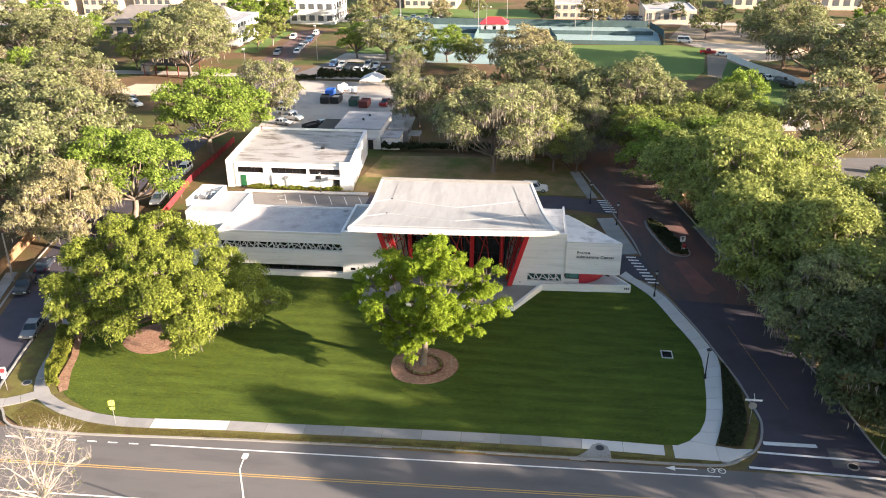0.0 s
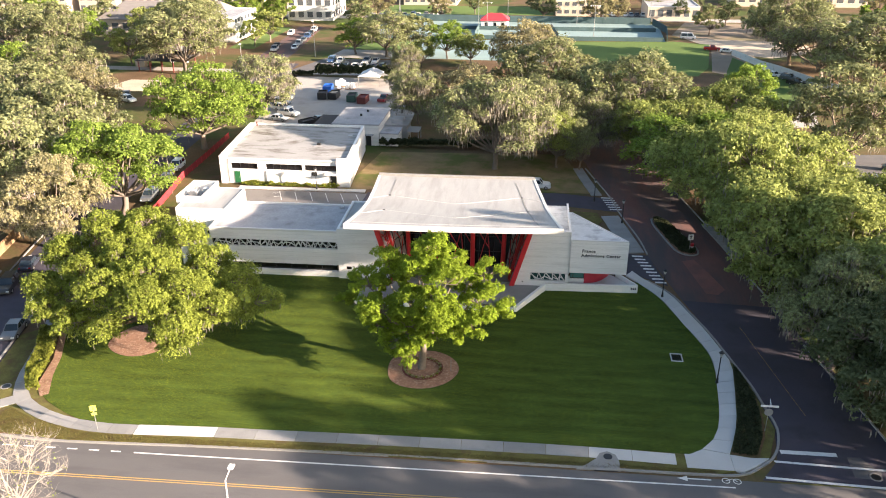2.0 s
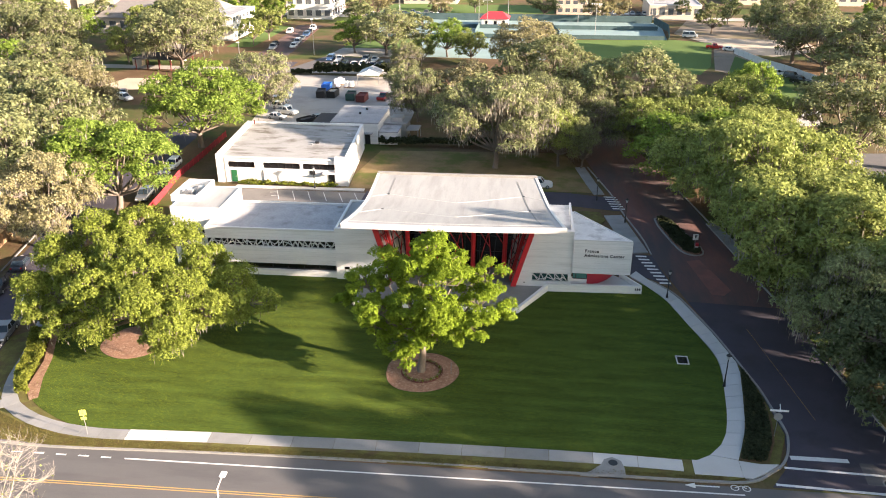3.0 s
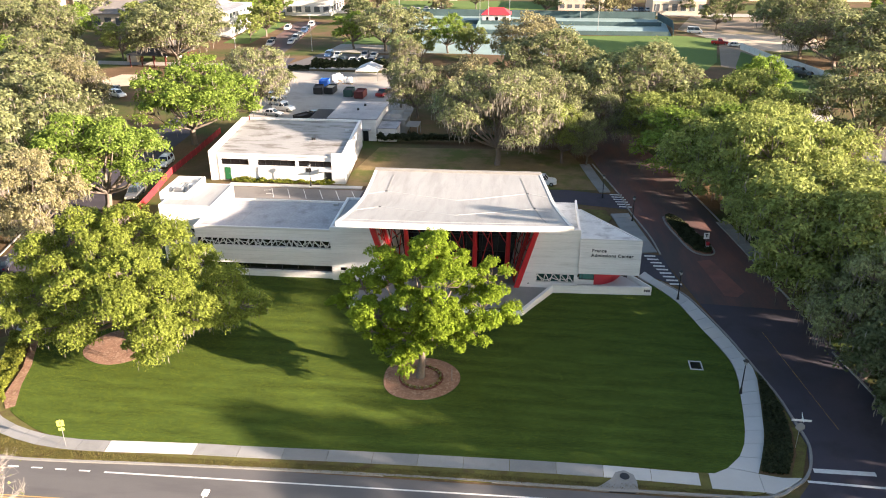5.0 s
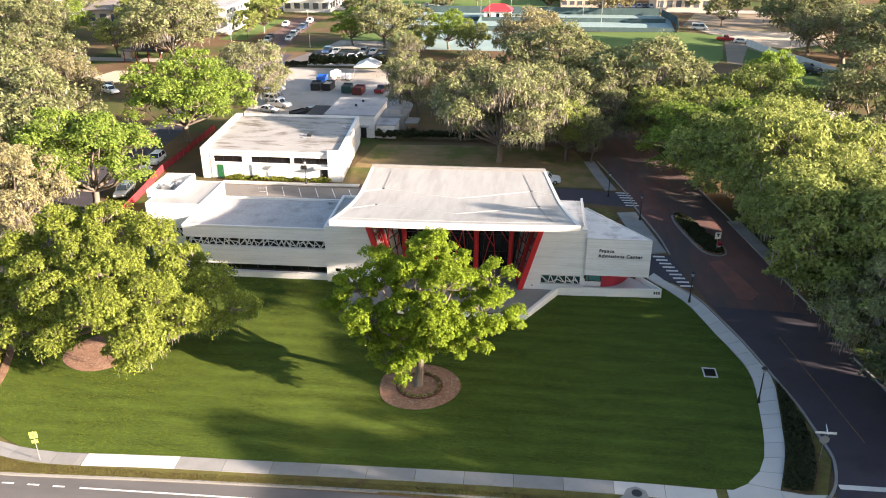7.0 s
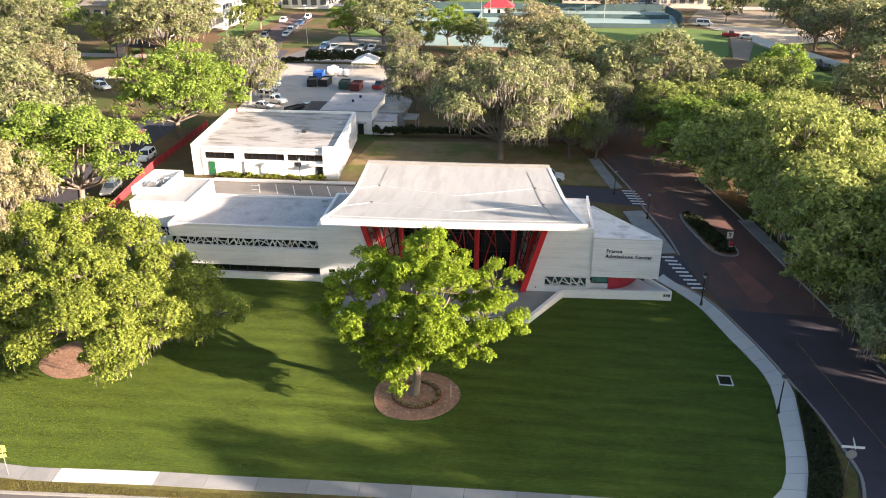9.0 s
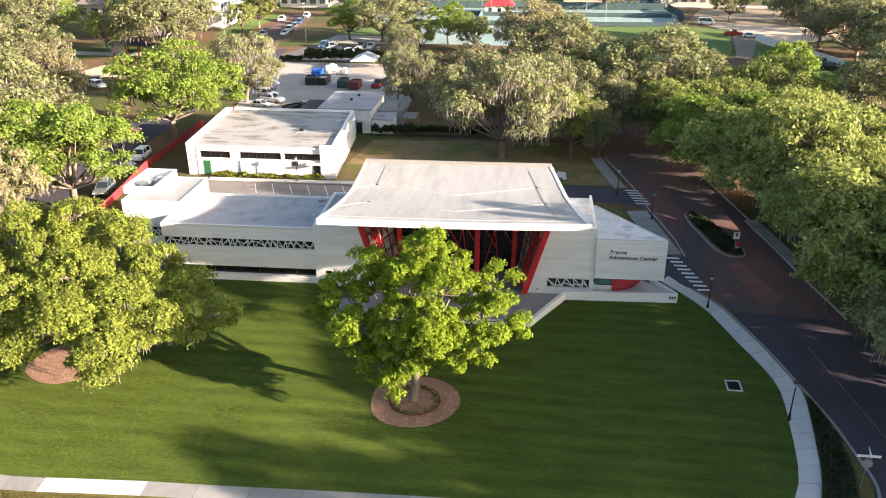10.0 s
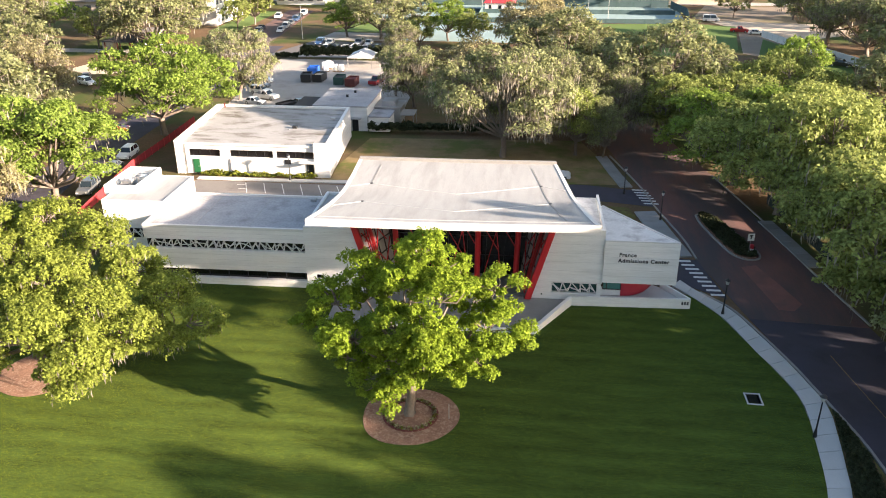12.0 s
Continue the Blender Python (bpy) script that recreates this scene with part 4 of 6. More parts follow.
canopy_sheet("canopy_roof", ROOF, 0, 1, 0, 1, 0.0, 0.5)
canopy_sheet("canopy_edge", TRIM, 0.0, 1.0, 0.985, 1.002, 0.10, 0.64, nv=1)
canopy_sheet("canopy_edge", TRIM, -0.004, 0.012, 0.0, 0.985, 0.05, 0.64, nu=1)
canopy_sheet("canopy_edge", TRIM, 0.988, 1.004, 0.0, 0.985, 0.05, 0.64, nu=1)
canopy_sheet("canopy_edge", KERB, 0.0, 1.0, -0.006, 0.012, 0.32, 0.85, nv=1)
for line in (((0.02, 0.40), (0.11, 0.35), (0.5, 0.46), (0.88, 0.33), (0.98, 0.38)), ((0.02, 0.72), (0.12, 0.63), (0.5, 0.76), (0.885, 0.59)), ((0.02, 0.925), (0.5, 0.925), (0.98, 0.925))):
    bm = bmesh.new()
    run = []
    for (u0, v0), (u1, v1) in zip(line, line[1:]):
        run += [canopy(u0 + (u1 - u0) * k / 8, v0 + (v1 - v0) * k / 8) + Vector((0, 0, 0.012)) for k in range(1 if run else 0, 9)]
    flat_bar(bm, run, 0.10, 0.04)
    part("roof_seam", bm, SEAM, hall)
for (u0, v0), (u1, v1) in (((0.11, 0.35), (0.12, 0.08)), ((0.88, 0.33), (0.885, 0.59)), ((0.885, 0.59), (0.90, 0.90)), ((0.88, 0.33), (0.87, 0.08))):
    bm = bmesh.new()
    pts = [canopy(u0 + (u1 - u0) * k / 6, v0 + (v1 - v0) * k / 6) + Vector((0, 0, 0.01)) for k in range(7)]
    flat_bar(bm, pts, 0.16, 0.03)
    part("stained_gutter", bm, STAINED, hall)
for u, v in ((0.11, 0.35), (0.12, 0.63), (0.88, 0.33), (0.885, 0.59)):
    p = canopy(u, v)
    hb("roof_drain", BLACK, p.x - 0.14, p.x + 0.14, p.y - 0.14, p.y + 0.14, p.z - 0.05, p.z + 0.05)

# prow at the right end, with the name on it
prismed("prow_wall", WHITE_WALL, hall, [(31.05, -0.65), (38.45, -0.65), (38.25, -0.2), (31.5, 9.2), (31.05, 9.2)], 2.6, 7.2)
prismed("prow_roof", PROW_ROOF, hall, [(31.2, -0.4), (37.9, -0.4), (31.4, 8.7), (31.2, 8.7)], 7.19, 7.24)
for a, b in (((31.05, -0.55), (38.4, -0.55)), ((38.3, -0.5), (31.5, 9.0)), ((31.15, -0.45), (31.15, 9.0))):
    beamed("parapet", TRIM, hall, (*a, 7.25), (*b, 7.25), 0.2, 0.14)
for z in (3.4, 4.1, 4.8, 5.5, 6.2, 6.8):
    hb("joint", JOINT, 31.1, 38.4, -0.654, -0.6, z, z + 0.016)
hb("prow_back_wall", WHITE_WALL, 31.0, 33.2, 0.3, 0.5, -0.1, 1.6)
win = hb("teal_window", TEAL, 31.25, 33.1, 0.22, 0.3, 1.45, 2.7)
for x in (31.25, 31.62, 33.05):
    boxed("window_frame", BLACK, win, x - 0.04, x + 0.04, 0.16, 0.24, 1.45, 2.65)
boxed("window_frame", BLACK, win, 31.25, 33.1, 0.15, 0.23, 1.42, 1.5)
bm = bmesh.new()
ring = []
for k in range(13):
    a = k / 12
    x, y = 33.1 + 3.9 * a, 0.25 + 3.4 * a ** 2.4
    ring.append((bm.verts.new((x, y, 0.7)), bm.verts.new((x, y, 2.8)), bm.verts.new((x, y + 0.25, 2.8)), bm.verts.new((x, y + 0.25, 0.7))))
for p, q in zip(ring, ring[1:]):
    for i in range(4):
        bm.faces.new((p[i], p[(i + 1) % 4], q[(i + 1) % 4], q[i]))
bm.faces.new(ring[0])
bm.faces.new(ring[-1][::-1])
part("curved_wall", bm, REDWALL, hall, "curved red wall under the overhang")


def lettering(name, text, height, place, parent, mat, turn=0.0, depth=0.03):
    cu = bpy.data.curves.new(name, "FONT")
    cu.body, cu.size, cu.extrude, cu.offset = text, height, depth, 0.012
    cu.space_character = 1.12
    tmp = bpy.data.objects.new(name, cu)
    scene.collection.objects.link(tmp)
    me = bpy.data.meshes.new_from_object(tmp.evaluated_get(bpy.context.evaluated_depsgraph_get()))
    bpy.data.objects.remove(tmp)
    me.materials.clear()
    me.materials.append(mat)
    ob = new(name, me)
    ob.parent = parent
    ob.matrix_basis = pose(*place, 90, 0, turn)
    return ob


lettering("lettering", "France", 0.58, (32.52, -0.67, 5.62), hall, LETTER)
lettering("lettering", "Admissions Center", 0.58, (32.46, -0.67, 4.98), hall, LETTER)

# low walls and ramp in front of the prow and the porch
prismed("ramp_floor", NEW_CONCRETE, hall, [(28.2, -1.2), (39.9, -0.7), (38.0, 2.0), (35.6, 4.2), (31.0, 0.3), (28.2, 0.3)], -0.1, 0.70)
prismed("low_wall", WHITE_WALL, hall, [(28.0, -1.35), (40.05, -1.0), (40.05, -0.75), (28.0, -1.05)], -0.2, [1.15, 1.25, 1.25, 1.15])
prismed("low_wall", WHITE_WALL, hall, [(40.05, -1.0), (40.06, -0.72), (37.75, 2.75), (37.5, 2.6)], -0.2, 1.25)
prismed("low_wall", WHITE_WALL, hall, [(28.05, -1.35), (27.75, -1.1), (23.9, -7.35), (24.3, -7.55)], -0.2, [1.1, 1.1, 0.75, 0.75])
prismed("low_wall", WHITE_WALL, hall, [(24.25, -7.55), (24.0, -7.25), (3.6, -7.1), (3.6, -7.45)], -0.2, 0.62)
for k in range(3):
    hb("number_bar", LETTER, 39.15 + 0.26 * k, 39.33 + 0.26 * k, -1.06, -1.0, 0.62, 0.95)
hb("drain_spout", BLACK, 24.9, 25.05, FY - 0.03, FY + 0.02, 0.75, 0.9)

ramp_rail = thing("hand_rail", (-50.5, 113.5, 0), "grey steel handrail beside the stair tower", "railing")
for k in range(4):
    beamed("post", STEEL, ramp_rail, (-1.0 - 0.5 * k, 1.6 * k, 0), (-1.0 - 0.5 * k, 1.6 * k, 1.0), 0.06, sides=6)
for z in (0.5, 1.0):
    beamed("rail", STEEL, ramp_rail, (-1.0, 0, z), (-2.5, 4.8, z), 0.06, sides=6)

# ---- rear building ----
back = thing("rear_building", (-55.3, 134.7, 0), "low white flat-roofed building with a stained roof", "building", turn=0.4)


def bb(name, mat, *d, **k):
    return boxed(name, mat, back, *d, **k)


bb("wall", WHITE_WALL, 0.9, 21.6, 0.35, 21.5, -0.1, 2.75)
bb("wall", WHITE_WALL, 0.9, 21.6, 0.35, 21.5, 3.85, 4.75)
bb("wall", WHITE_WALL, 0.9, 21.6, 0.75, 21.4, 2.75, 3.85)
for x0, x1 in ((1.0, 1.8), (6.5, 8.0), (14.4, 14.9)):
    bb("pier", WHITE_WALL, x0, x1, 0.36, 0.76, 2.75, 3.85)
for x0, x1 in ((1.8, 6.5), (8.0, 14.4), (14.9, 20.5)):
    w = bb("window_strip", DARK, x0, x1, 0.6, 0.74, 2.77, 3.84)
    n = int((x1 - x0) / 1.2)
    for i in range(n + 1):
        x = x0 + 0.04 + (x1 - x0 - 0.08) * i / n
        boxed("window_frame", BLACK, w, x - 0.04, x + 0.04, 0.55, 0.6, 2.77, 3.84)
bb("end_pier", WHITE_WALL, -0.15, 0.95, 0.0, 22.0, -0.1, 5.2)
bb("end_pier", WHITE_WALL, 20.5, 22.7, 0.0, 0.9, -0.1, 5.2)
bb("end_wall", WHITE_WALL, 21.6, 22.2, 0.9, 21.5, -0.1, 4.73)
bb("end_parapet", WHITE_WALL, 22.2, 22.7, 0.9, 22.0, -0.1, 5.2)
bb("roof", OLD_ROOF, 21.55, 22.2, 0.9, 21.5, 4.74, 4.86)
bb("rear_parapet", WHITE_WALL, 0.95, 22.2, 21.5, 22.0, -0.1, 5.2)
bb("roof", OLD_ROOF, 0.95, 20.5, 0.30, 0.9, 4.74, 4.86)
bb("roof", OLD_ROOF, 0.95, 21.55, 0.9, 21.5, 4.74, 4.86)
bb("fascia", TRIM, 0.95, 20.5, 0.2, 0.34, 4.55, 4.9)
d = bb("door", GREEN_DOOR, 2.3, 3.3, 0.28, 0.38, 0.12, 2.3)
boxed("door_handle", STEEL, d, 3.05, 3.15, 0.22, 0.28, 1.1, 1.25)
d = bb("door", BLACK, 19.3, 20.3, 0.28, 0.38, 0.12, 2.2)
boxed("door_handle", STEEL, d, 19.4, 19.5, 0.22, 0.28, 1.0, 1.15)
bb("awning", TRIM, 18.4, 20.6, -0.75, 0.36, 2.35, 2.5)
bb("notice_board", BLACK, 16.1, 17.0, 0.28, 0.36, 1.9, 2.6)
bb("downpipe", TRIM, 8.0, 8.2, 0.2, 0.36, 0.0, 2.5)
bb("downpipe", STEEL, 1.2, 1.35, 0.18, 0.34, 0.0, 4.6)
bb("roof_vent", BLACK, 15.6, 16.3, 9.0, 9.7, 4.86, 5.3, bevel=0.06)
bb("roof_vent", STEEL, 14.9, 15.3, 8.2, 8.5, 4.86, 5.0)
bb("roof_box", STEEL, 20.5, 21.2, 15.0, 15.8, 4.86, 5.05)
bb("roof_pipe", RUST, 1.4, 1.6, 20.8, 21.0, 4.86, 5.7)

# the rear building's plan is slightly skewed
for c in back.children_recursive:
    if c.type == "MESH":
        for v in c.data.vertices:
            v.co.x = v.co.x * 1.042 - 0.079 * v.co.y

# ---- yard buildings ----
shop = thing("workshop", (-41.0, 160.2, 0), "small white workshop with a grey flat roof", "building")
boxed("wall", WHITE_WALL, shop, 0, 9.6, 0, 13, 0, 4.3)
boxed("roof", GREY_ROOF, shop, -0.2, 9.8, -0.2, 13.2, 4.3, 4.55)
boxed("lean_to_roof", DARK_ROOF, shop, -5.2, -0.25, -0.6, 11.5, 2.9, 3.15)
for y in (-0.4, 5, 11):
    boxed("post", STEEL, shop, -5.1, -4.95, y, y + 0.15, 0, 2.9)
boxed("annex_wall", WHITE_WALL, shop, 9.9, 13.6, -0.1, 4.6, 0, 2.6)
boxed("annex_roof", GREY_ROOF, shop, 9.82, 13.8, -0.3, 4.8, 2.6, 2.8)
boxed("annex_wall", STEEL, shop, 9.9, 14.6, 5.0, 10.5, 0, 3.0)
boxed("annex_roof", STEEL, shop, 9.82, 14.9, 4.9, 10.7, 3.0, 3.15)
boxed("shed_roof", STEEL, shop, 14.9, 17.5, 3.0, 7.0, 2.2, 2.35)
for x, y in ((15.0, 3.1), (17.3, 3.1), (15.0, 6.8), (17.3, 6.8)):
    boxed("post", STEEL, shop, x, x + 0.12, y, y + 0.12, 0, 2.2)
boxed("door", BLACK, shop, 6.9, 8.0, -0.08, 0.02, 0, 2.1)
boxed("awning", GREY_ROOF, shop, 6.4, 8.6, -1.0, -0.02, 2.3, 2.45)
for x, y in ((4.5, 6), (5.2, 9.5)):
    boxed("roof_vent", BLACK, shop, x, x + 0.4, y, y + 0.4, 4.55, 5.0)
bm = bmesh.new()
prism(bm, [(11.2, 6.0), (13.6, 6.0), (13.6, 9.0), (11.2, 9.0)], 3.15, 4.0)
part("roof_hood", bm, STEEL, shop)


def tent():
    t = thing("canopy_tent", (-47.6, 212.5, 0), "white gabled canopy tent on posts", "tent")
    bm = bmesh.new()
    v = [bm.verts.new(p) for p in ((0, 0, 2.6), (6, 0, 2.6), (6, 7, 2.6), (0, 7, 2.6), (3, 0, 3.8), (3, 7, 3.8), (0, 0, 2.45), (6, 0, 2.45), (6, 7, 2.45), (0, 7, 2.45))]
    for f in ((0, 4, 5, 3), (4, 1, 2, 5), (0, 1, 4), (2, 3, 5), (6, 0, 3, 9), (1, 7, 8, 2), (6, 7, 1, 0), (3, 2, 8, 9)):
        bm.faces.new([v[i] for i in f])
    part("roof", bm, TRIM, t)
    for x in (0.1, 5.8):
        for y in (0.1, 6.8):
            boxed("post", STEEL, t, x, x + 0.1, y, y + 0.1, 0, 2.5)


tent()


def dumpster(x, y, mat, load, turn, label):
    d = thing("dumpster", (x, y, 0.02), label, "dumpster", turn=turn, group="dumpsters in the yard")
    for a in ((-1.1, 1.1, -1.9, -1.82), (-1.1, 1.1, 1.82, 1.9), (-1.1, -1.02, -1.82, 1.82), (1.02, 1.1, -1.82, 1.82)):
        boxed("side", mat, d, *a, 0.15, 1.75)
    boxed("floor", mat, d, -1.02, 1.02, -1.82, 1.82, 0.15, 0.25)
    boxed("load", load, d, -1.0, 1.0, -1.8, 1.8, 0.25, 1.45)
    for y0 in (-1.5, 1.3):
        boxed("runner", BLACK, d, -0.9, 0.9, y0, y0 + 0.2, 0.0, 0.15)


dumpster(-53.6, 198.5, BLACK, DARK_ROOF, 8, "black steel dumpster full of rubbish in the yard")
dumpster(-50.7, 198.8, BLACK, SAND, -4, "black steel dumpster with pale rubble")
dumpster(-54.0, 205.5, BLUE_TARP, BLUE_TARP, 5, "dumpster under a bright blue tarp")
dumpster(-45.5, 196.6, GREEN_STEEL, DARK_ROOF, 3, "dark green steel dumpster in the yard")
dumpster(-42.4, 195.2, RUST, RUST, -3, "rusty red steel dumpster in the yard")
dumpster(-50.0, 172.5, BLACK, DARK_ROOF, -35, "black dumpster beside the lean-to")


def tank(x, y):
    t = thing("bulk_bag", (x, y, 0.02), "white bulk container on a pallet", "container", group="white bulk containers")
    boxed("sack", SIGN_WHITE, t, -0.55, 0.55, -0.55, 0.55, 0.15, 1.7, bevel=0.2)
    boxed("pallet", WOOD, t, -0.6, 0.6, -0.6, 0.6, 0.0, 0.14)


for x, y in ((-53.0, 211.5), (-51.4, 211.9), (-49.6, 209.0), (-48.2, 208.9), (-51.8, 208.6), (-52.4, 213.4)):
    tank(x, y)


# ---- distant buildings ----
def block(name, label, x0, x1, y0, y1, h, wall, roof, storeys, bays, sides="SE", pitched=0.0):
    """A distant building with storeys of separate windows and a flat or pitched roof."""
    b = thing(name, (x0, y0, 0), label, "building")
    w, d = x1 - x0, y1 - y0
    boxed("wall", wall, b, 0, w, 0, d, 0, h)
    if pitched:
        bm = bmesh.new()
        e = 0.8
        v = [bm.verts.new(p) for p in ((-e, -e, h), (w + e, -e, h), (w + e, d + e, h), (-e, d + e, h), (min(w, d) * 0.35, d / 2, h + pitched), (w - min(w, d) * 0.35, d / 2, h + pitched))]
        for f in ((0, 1, 5, 4), (2, 3, 4, 5), (1, 2, 5), (3, 0, 4), (3, 2, 1, 0)):
            bm.faces.new([v[i] for i in f])
        part("roof", bm, roof, b)
    else:
        boxed("roof", roof, b, 0.3, w - 0.3, 0.3, d - 0.3, h - 0.1, h + 0.06)
        for a in ((0, w, 0, 0.3), (0, w, d - 0.3, d), (0, 0.3, 0.3, d - 0.3), (w - 0.3, w, 0.3, d - 0.3)):
            boxed("parapet", TRIM, b, *a, h + 0.002, h + 0.35)
    sh = h / storeys
    for s in range(storeys):
        z0, z1 = s * sh + sh * 0.3, s * sh + sh * 0.78
        if "S" in sides:
            for i in range(bays):
                c = w * (i + 0.5) / bays
                p = boxed("window", DISTANT_GLASS, b, c - w / bays * 0.3, c + w / bays * 0.3, -0.06, 0.05, z0, z1)
                boxed("sill", TRIM, p, c - w / bays * 0.33, c + w / bays * 0.33, -0.14, -0.06, z0 - 0.12, z0)
        if "E" in sides:
            n = max(2, int(d / (w / bays)))
            for i in range(n):
                c = d * (i + 0.5) / n
                p = boxed("window", DISTANT_GLASS, b, w - 0.05, w + 0.06, c - d / n * 0.3, c + d / n * 0.3, z0, z1)
                boxed("sill", TRIM, p, w + 0.06, w + 0.14, c - d / n * 0.33, c + d / n * 0.33, z0 - 0.12, z0)
    return b


block("college_building", "white three-storey college building among the trees", -120, -104.3, 273, 296, 8.2, TRIM, GREY_ROOF, 3, 5, "E")
block("college_hall", "long building with a grey hipped shingle roof", -160, -110, 284, 303, 5.5, TAN_WALL, SHINGLE, 1, 12, "S", 5.5)
block("white_building", "white modern building with large dark windows", -101, -82.5, 323, 345, 9.0, TRIM, ROOF, 2, 5)
for i, x in enumerate((-240, -219, -198, -176)):
    block("apartment_house", "beige apartment house with a brown roof", x, x + 17, 331 + 3 * i, 345 + 3 * i, 7.5, TAN_WALL, SHINGLE, 2, 5, "S", 3.0)
block("tan_building", "low tan building beyond the courts", 6, 24, 345, 366, 6.2, TAN_WALL, ROOF, 2, 6)
block("tan_building", "low tan building with a flat pale roof", 42, 62, 336, 360, 5.2, TAN_WALL, GREY_ROOF, 1, 6)
block("brick_building", "reddish distant building beyond the car park", -62, -38, 372, 392, 8, TAN_WALL, GREY_ROOF, 2, 7)
block("tan_building", "long low distant building", 85, 140, 380, 400, 6, TAN_WALL, GREY_ROOF, 1, 12, "S")
block("apartment_house", "beige apartment house with a brown roof", -150, -128, 362, 378, 7.5, TAN_WALL, RED_ROOF, 2, 6, "S", 3.0)
hut = thing("court_pavilion", (-22.6, 309.5, 0), "small white pavilion with a bright red roof", "pavilion")
boxed("wall", TRIM, hut, 0.6, 10.4, 0.6, 8.5, 0, 3.0)
bm = bmesh.new()
v = [bm.verts.new(p) for p in ((0, 0, 3.0), (11, 0, 3.0), (11, 9, 3.0), (0, 9, 3.0), (3, 4.5, 5.2), (8, 4.5, 5.2))]
for f in ((0, 1, 5, 4), (2, 3, 4, 5), (1, 2, 5), (3, 0, 4), (3, 2, 1, 0)):
    bm.faces.new([v[i] for i in f])
part("roof", bm, RED_ROOF, hut)
for x in (2, 5.2, 8.2):
    boxed("window", DARK, hut, x, x + 1.1, 0.52, 0.62, 1.0, 2.3)
pav = thing("picnic_pavilion", (-115.5, 224.0, 0), "open pavilion with a dark roof on red posts", "pavilion")
bm = bmesh.new()
v = [bm.verts.new(p) for p in ((-0.8, -0.8, 3.3), (15, -0.8, 3.3), (15, 9, 3.3), (-0.8, 9, 3.3), (3, 4, 4.6), (11, 4, 4.6))]
for f in ((0, 1, 5, 4), (2, 3, 4, 5), (1, 2, 5), (3, 0, 4), (3, 2, 1, 0)):
    bm.faces.new([v[i] for i in f])
part("roof", bm, DARK_ROOF, pav)
for i in range(5):
    for y in (0, 7.6):
        boxed("post", RUST, pav, i * 3.5, i * 3.5 + 0.25, y, y + 0.25, 0, 3.3)
boxed("bench_wall", TAN_WALL, pav, -4, -1, 6, 8, 0, 2.2)
porch = thing("gate_house", (-112, 238, 0), "white portico beyond the pavilion", "portico")
for x in (0, 4.6):
    boxed("pillar", TRIM, porch, x, x + 0.7, 0, 0.7, 0, 3.6)
boxed("roof", SHINGLE, porch, -0.5, 5.8, -0.4, 5, 3.6, 4.1)
boxed("recess", DARK, porch, 0.7, 4.6, 2.0, 2.2, 0, 3.6)


# ---- fences ----
DARK_SCREEN = material("dark_fence_fabric", (0.02, 0.03, 0.025), 0.9, vary=0.3, scale=1, bump=0.2)
def fence(name, label, points, height, step, panel_mat, post_mat, thick=0.04, base=0.0):
    f = thing(name, (0, 0, 0), label, "fence")
    pts = resample([Vector(p) for p in points], step)
    for i, p in enumerate(pts):
        boxed("post", post_mat, f, p.x - 0.05, p.x + 0.05, p.y - 0.05, p.y + 0.05, 0, height + 0.05)
        if i + 1 < len(pts):
            q = pts[i + 1]
            d = (q - p).normalized() * 0.05
            n = Vector((-d.y, d.x)).normalized() * thick / 2
            prismed("panel", panel_mat, f, [tuple(p + d - n), tuple(q - d - n), tuple(q - d + n), tuple(p + d + n)], base + 0.08, height)
    return f


fence("barrier_fence", "red fabric construction fence on thin posts", [(-60.2, 114.5), (-60.9, 118), (-61.9, 126), (-63.5, 136), (-63.8, 148), (-64.5, 162)], 1.3, 2.4, RED_MESH, RED)
for pts in ([(-60, 286.5), (43.5, 287.5)], [(-60, 307), (43, 307.5)], [(43.5, 287.5), (45.5, 305), (42.5, 324)], [(-60, 327), (42.5, 325)], [(-22.5, 287), (-22.5, 307)], [(6.5, 287), (4, 308)]):
    fence("court_fence", "green windscreen fence round the tennis courts", pts, 1.5 if pts[0] == (-60, 286.5) or pts[0][1] == 307 else 2.6, 6.0, SCREEN, GREEN_STEEL)
fence("panel_fence", "pale panel fence along the building ground", [(60.5, 266), (65, 248.5), (69.3, 239.6), (74, 225), (80, 214)], 2.0, 3.0, TRIM, STEEL, 0.06)
fence("dark_fence", "dark fabric fence along the drive", [(30.3, 131), (31.8, 121), (33, 112)], 1.5, 3.0, DARK_SCREEN, BLACK)
fence("lot_fence", "dark fence beside the car park", [(54, 141), (62, 132), (74, 121)], 1.6, 3.0, SCREEN, GREEN_STEEL)
plank = thing("plank_fence", (0, 0, 0), "weathered brown plank fence along the street", "fence")
pts = resample([Vector((-77.5, 108)), Vector((-75.3, 97)), Vector((-71.8, 84))], 0.34)
for p, q in zip(pts, pts[1:]):
    d = (q - p) * 0.03
    n = Vector((-(q - p).y, (q - p).x)).normalized() * 0.02
    prismed("plank", WOOD, plank, [tuple(p + d - n), tuple(q - d - n), tuple(q - d + n), tuple(p + d + n)], 0.03, 1.8 + 0.03 * rl.random())


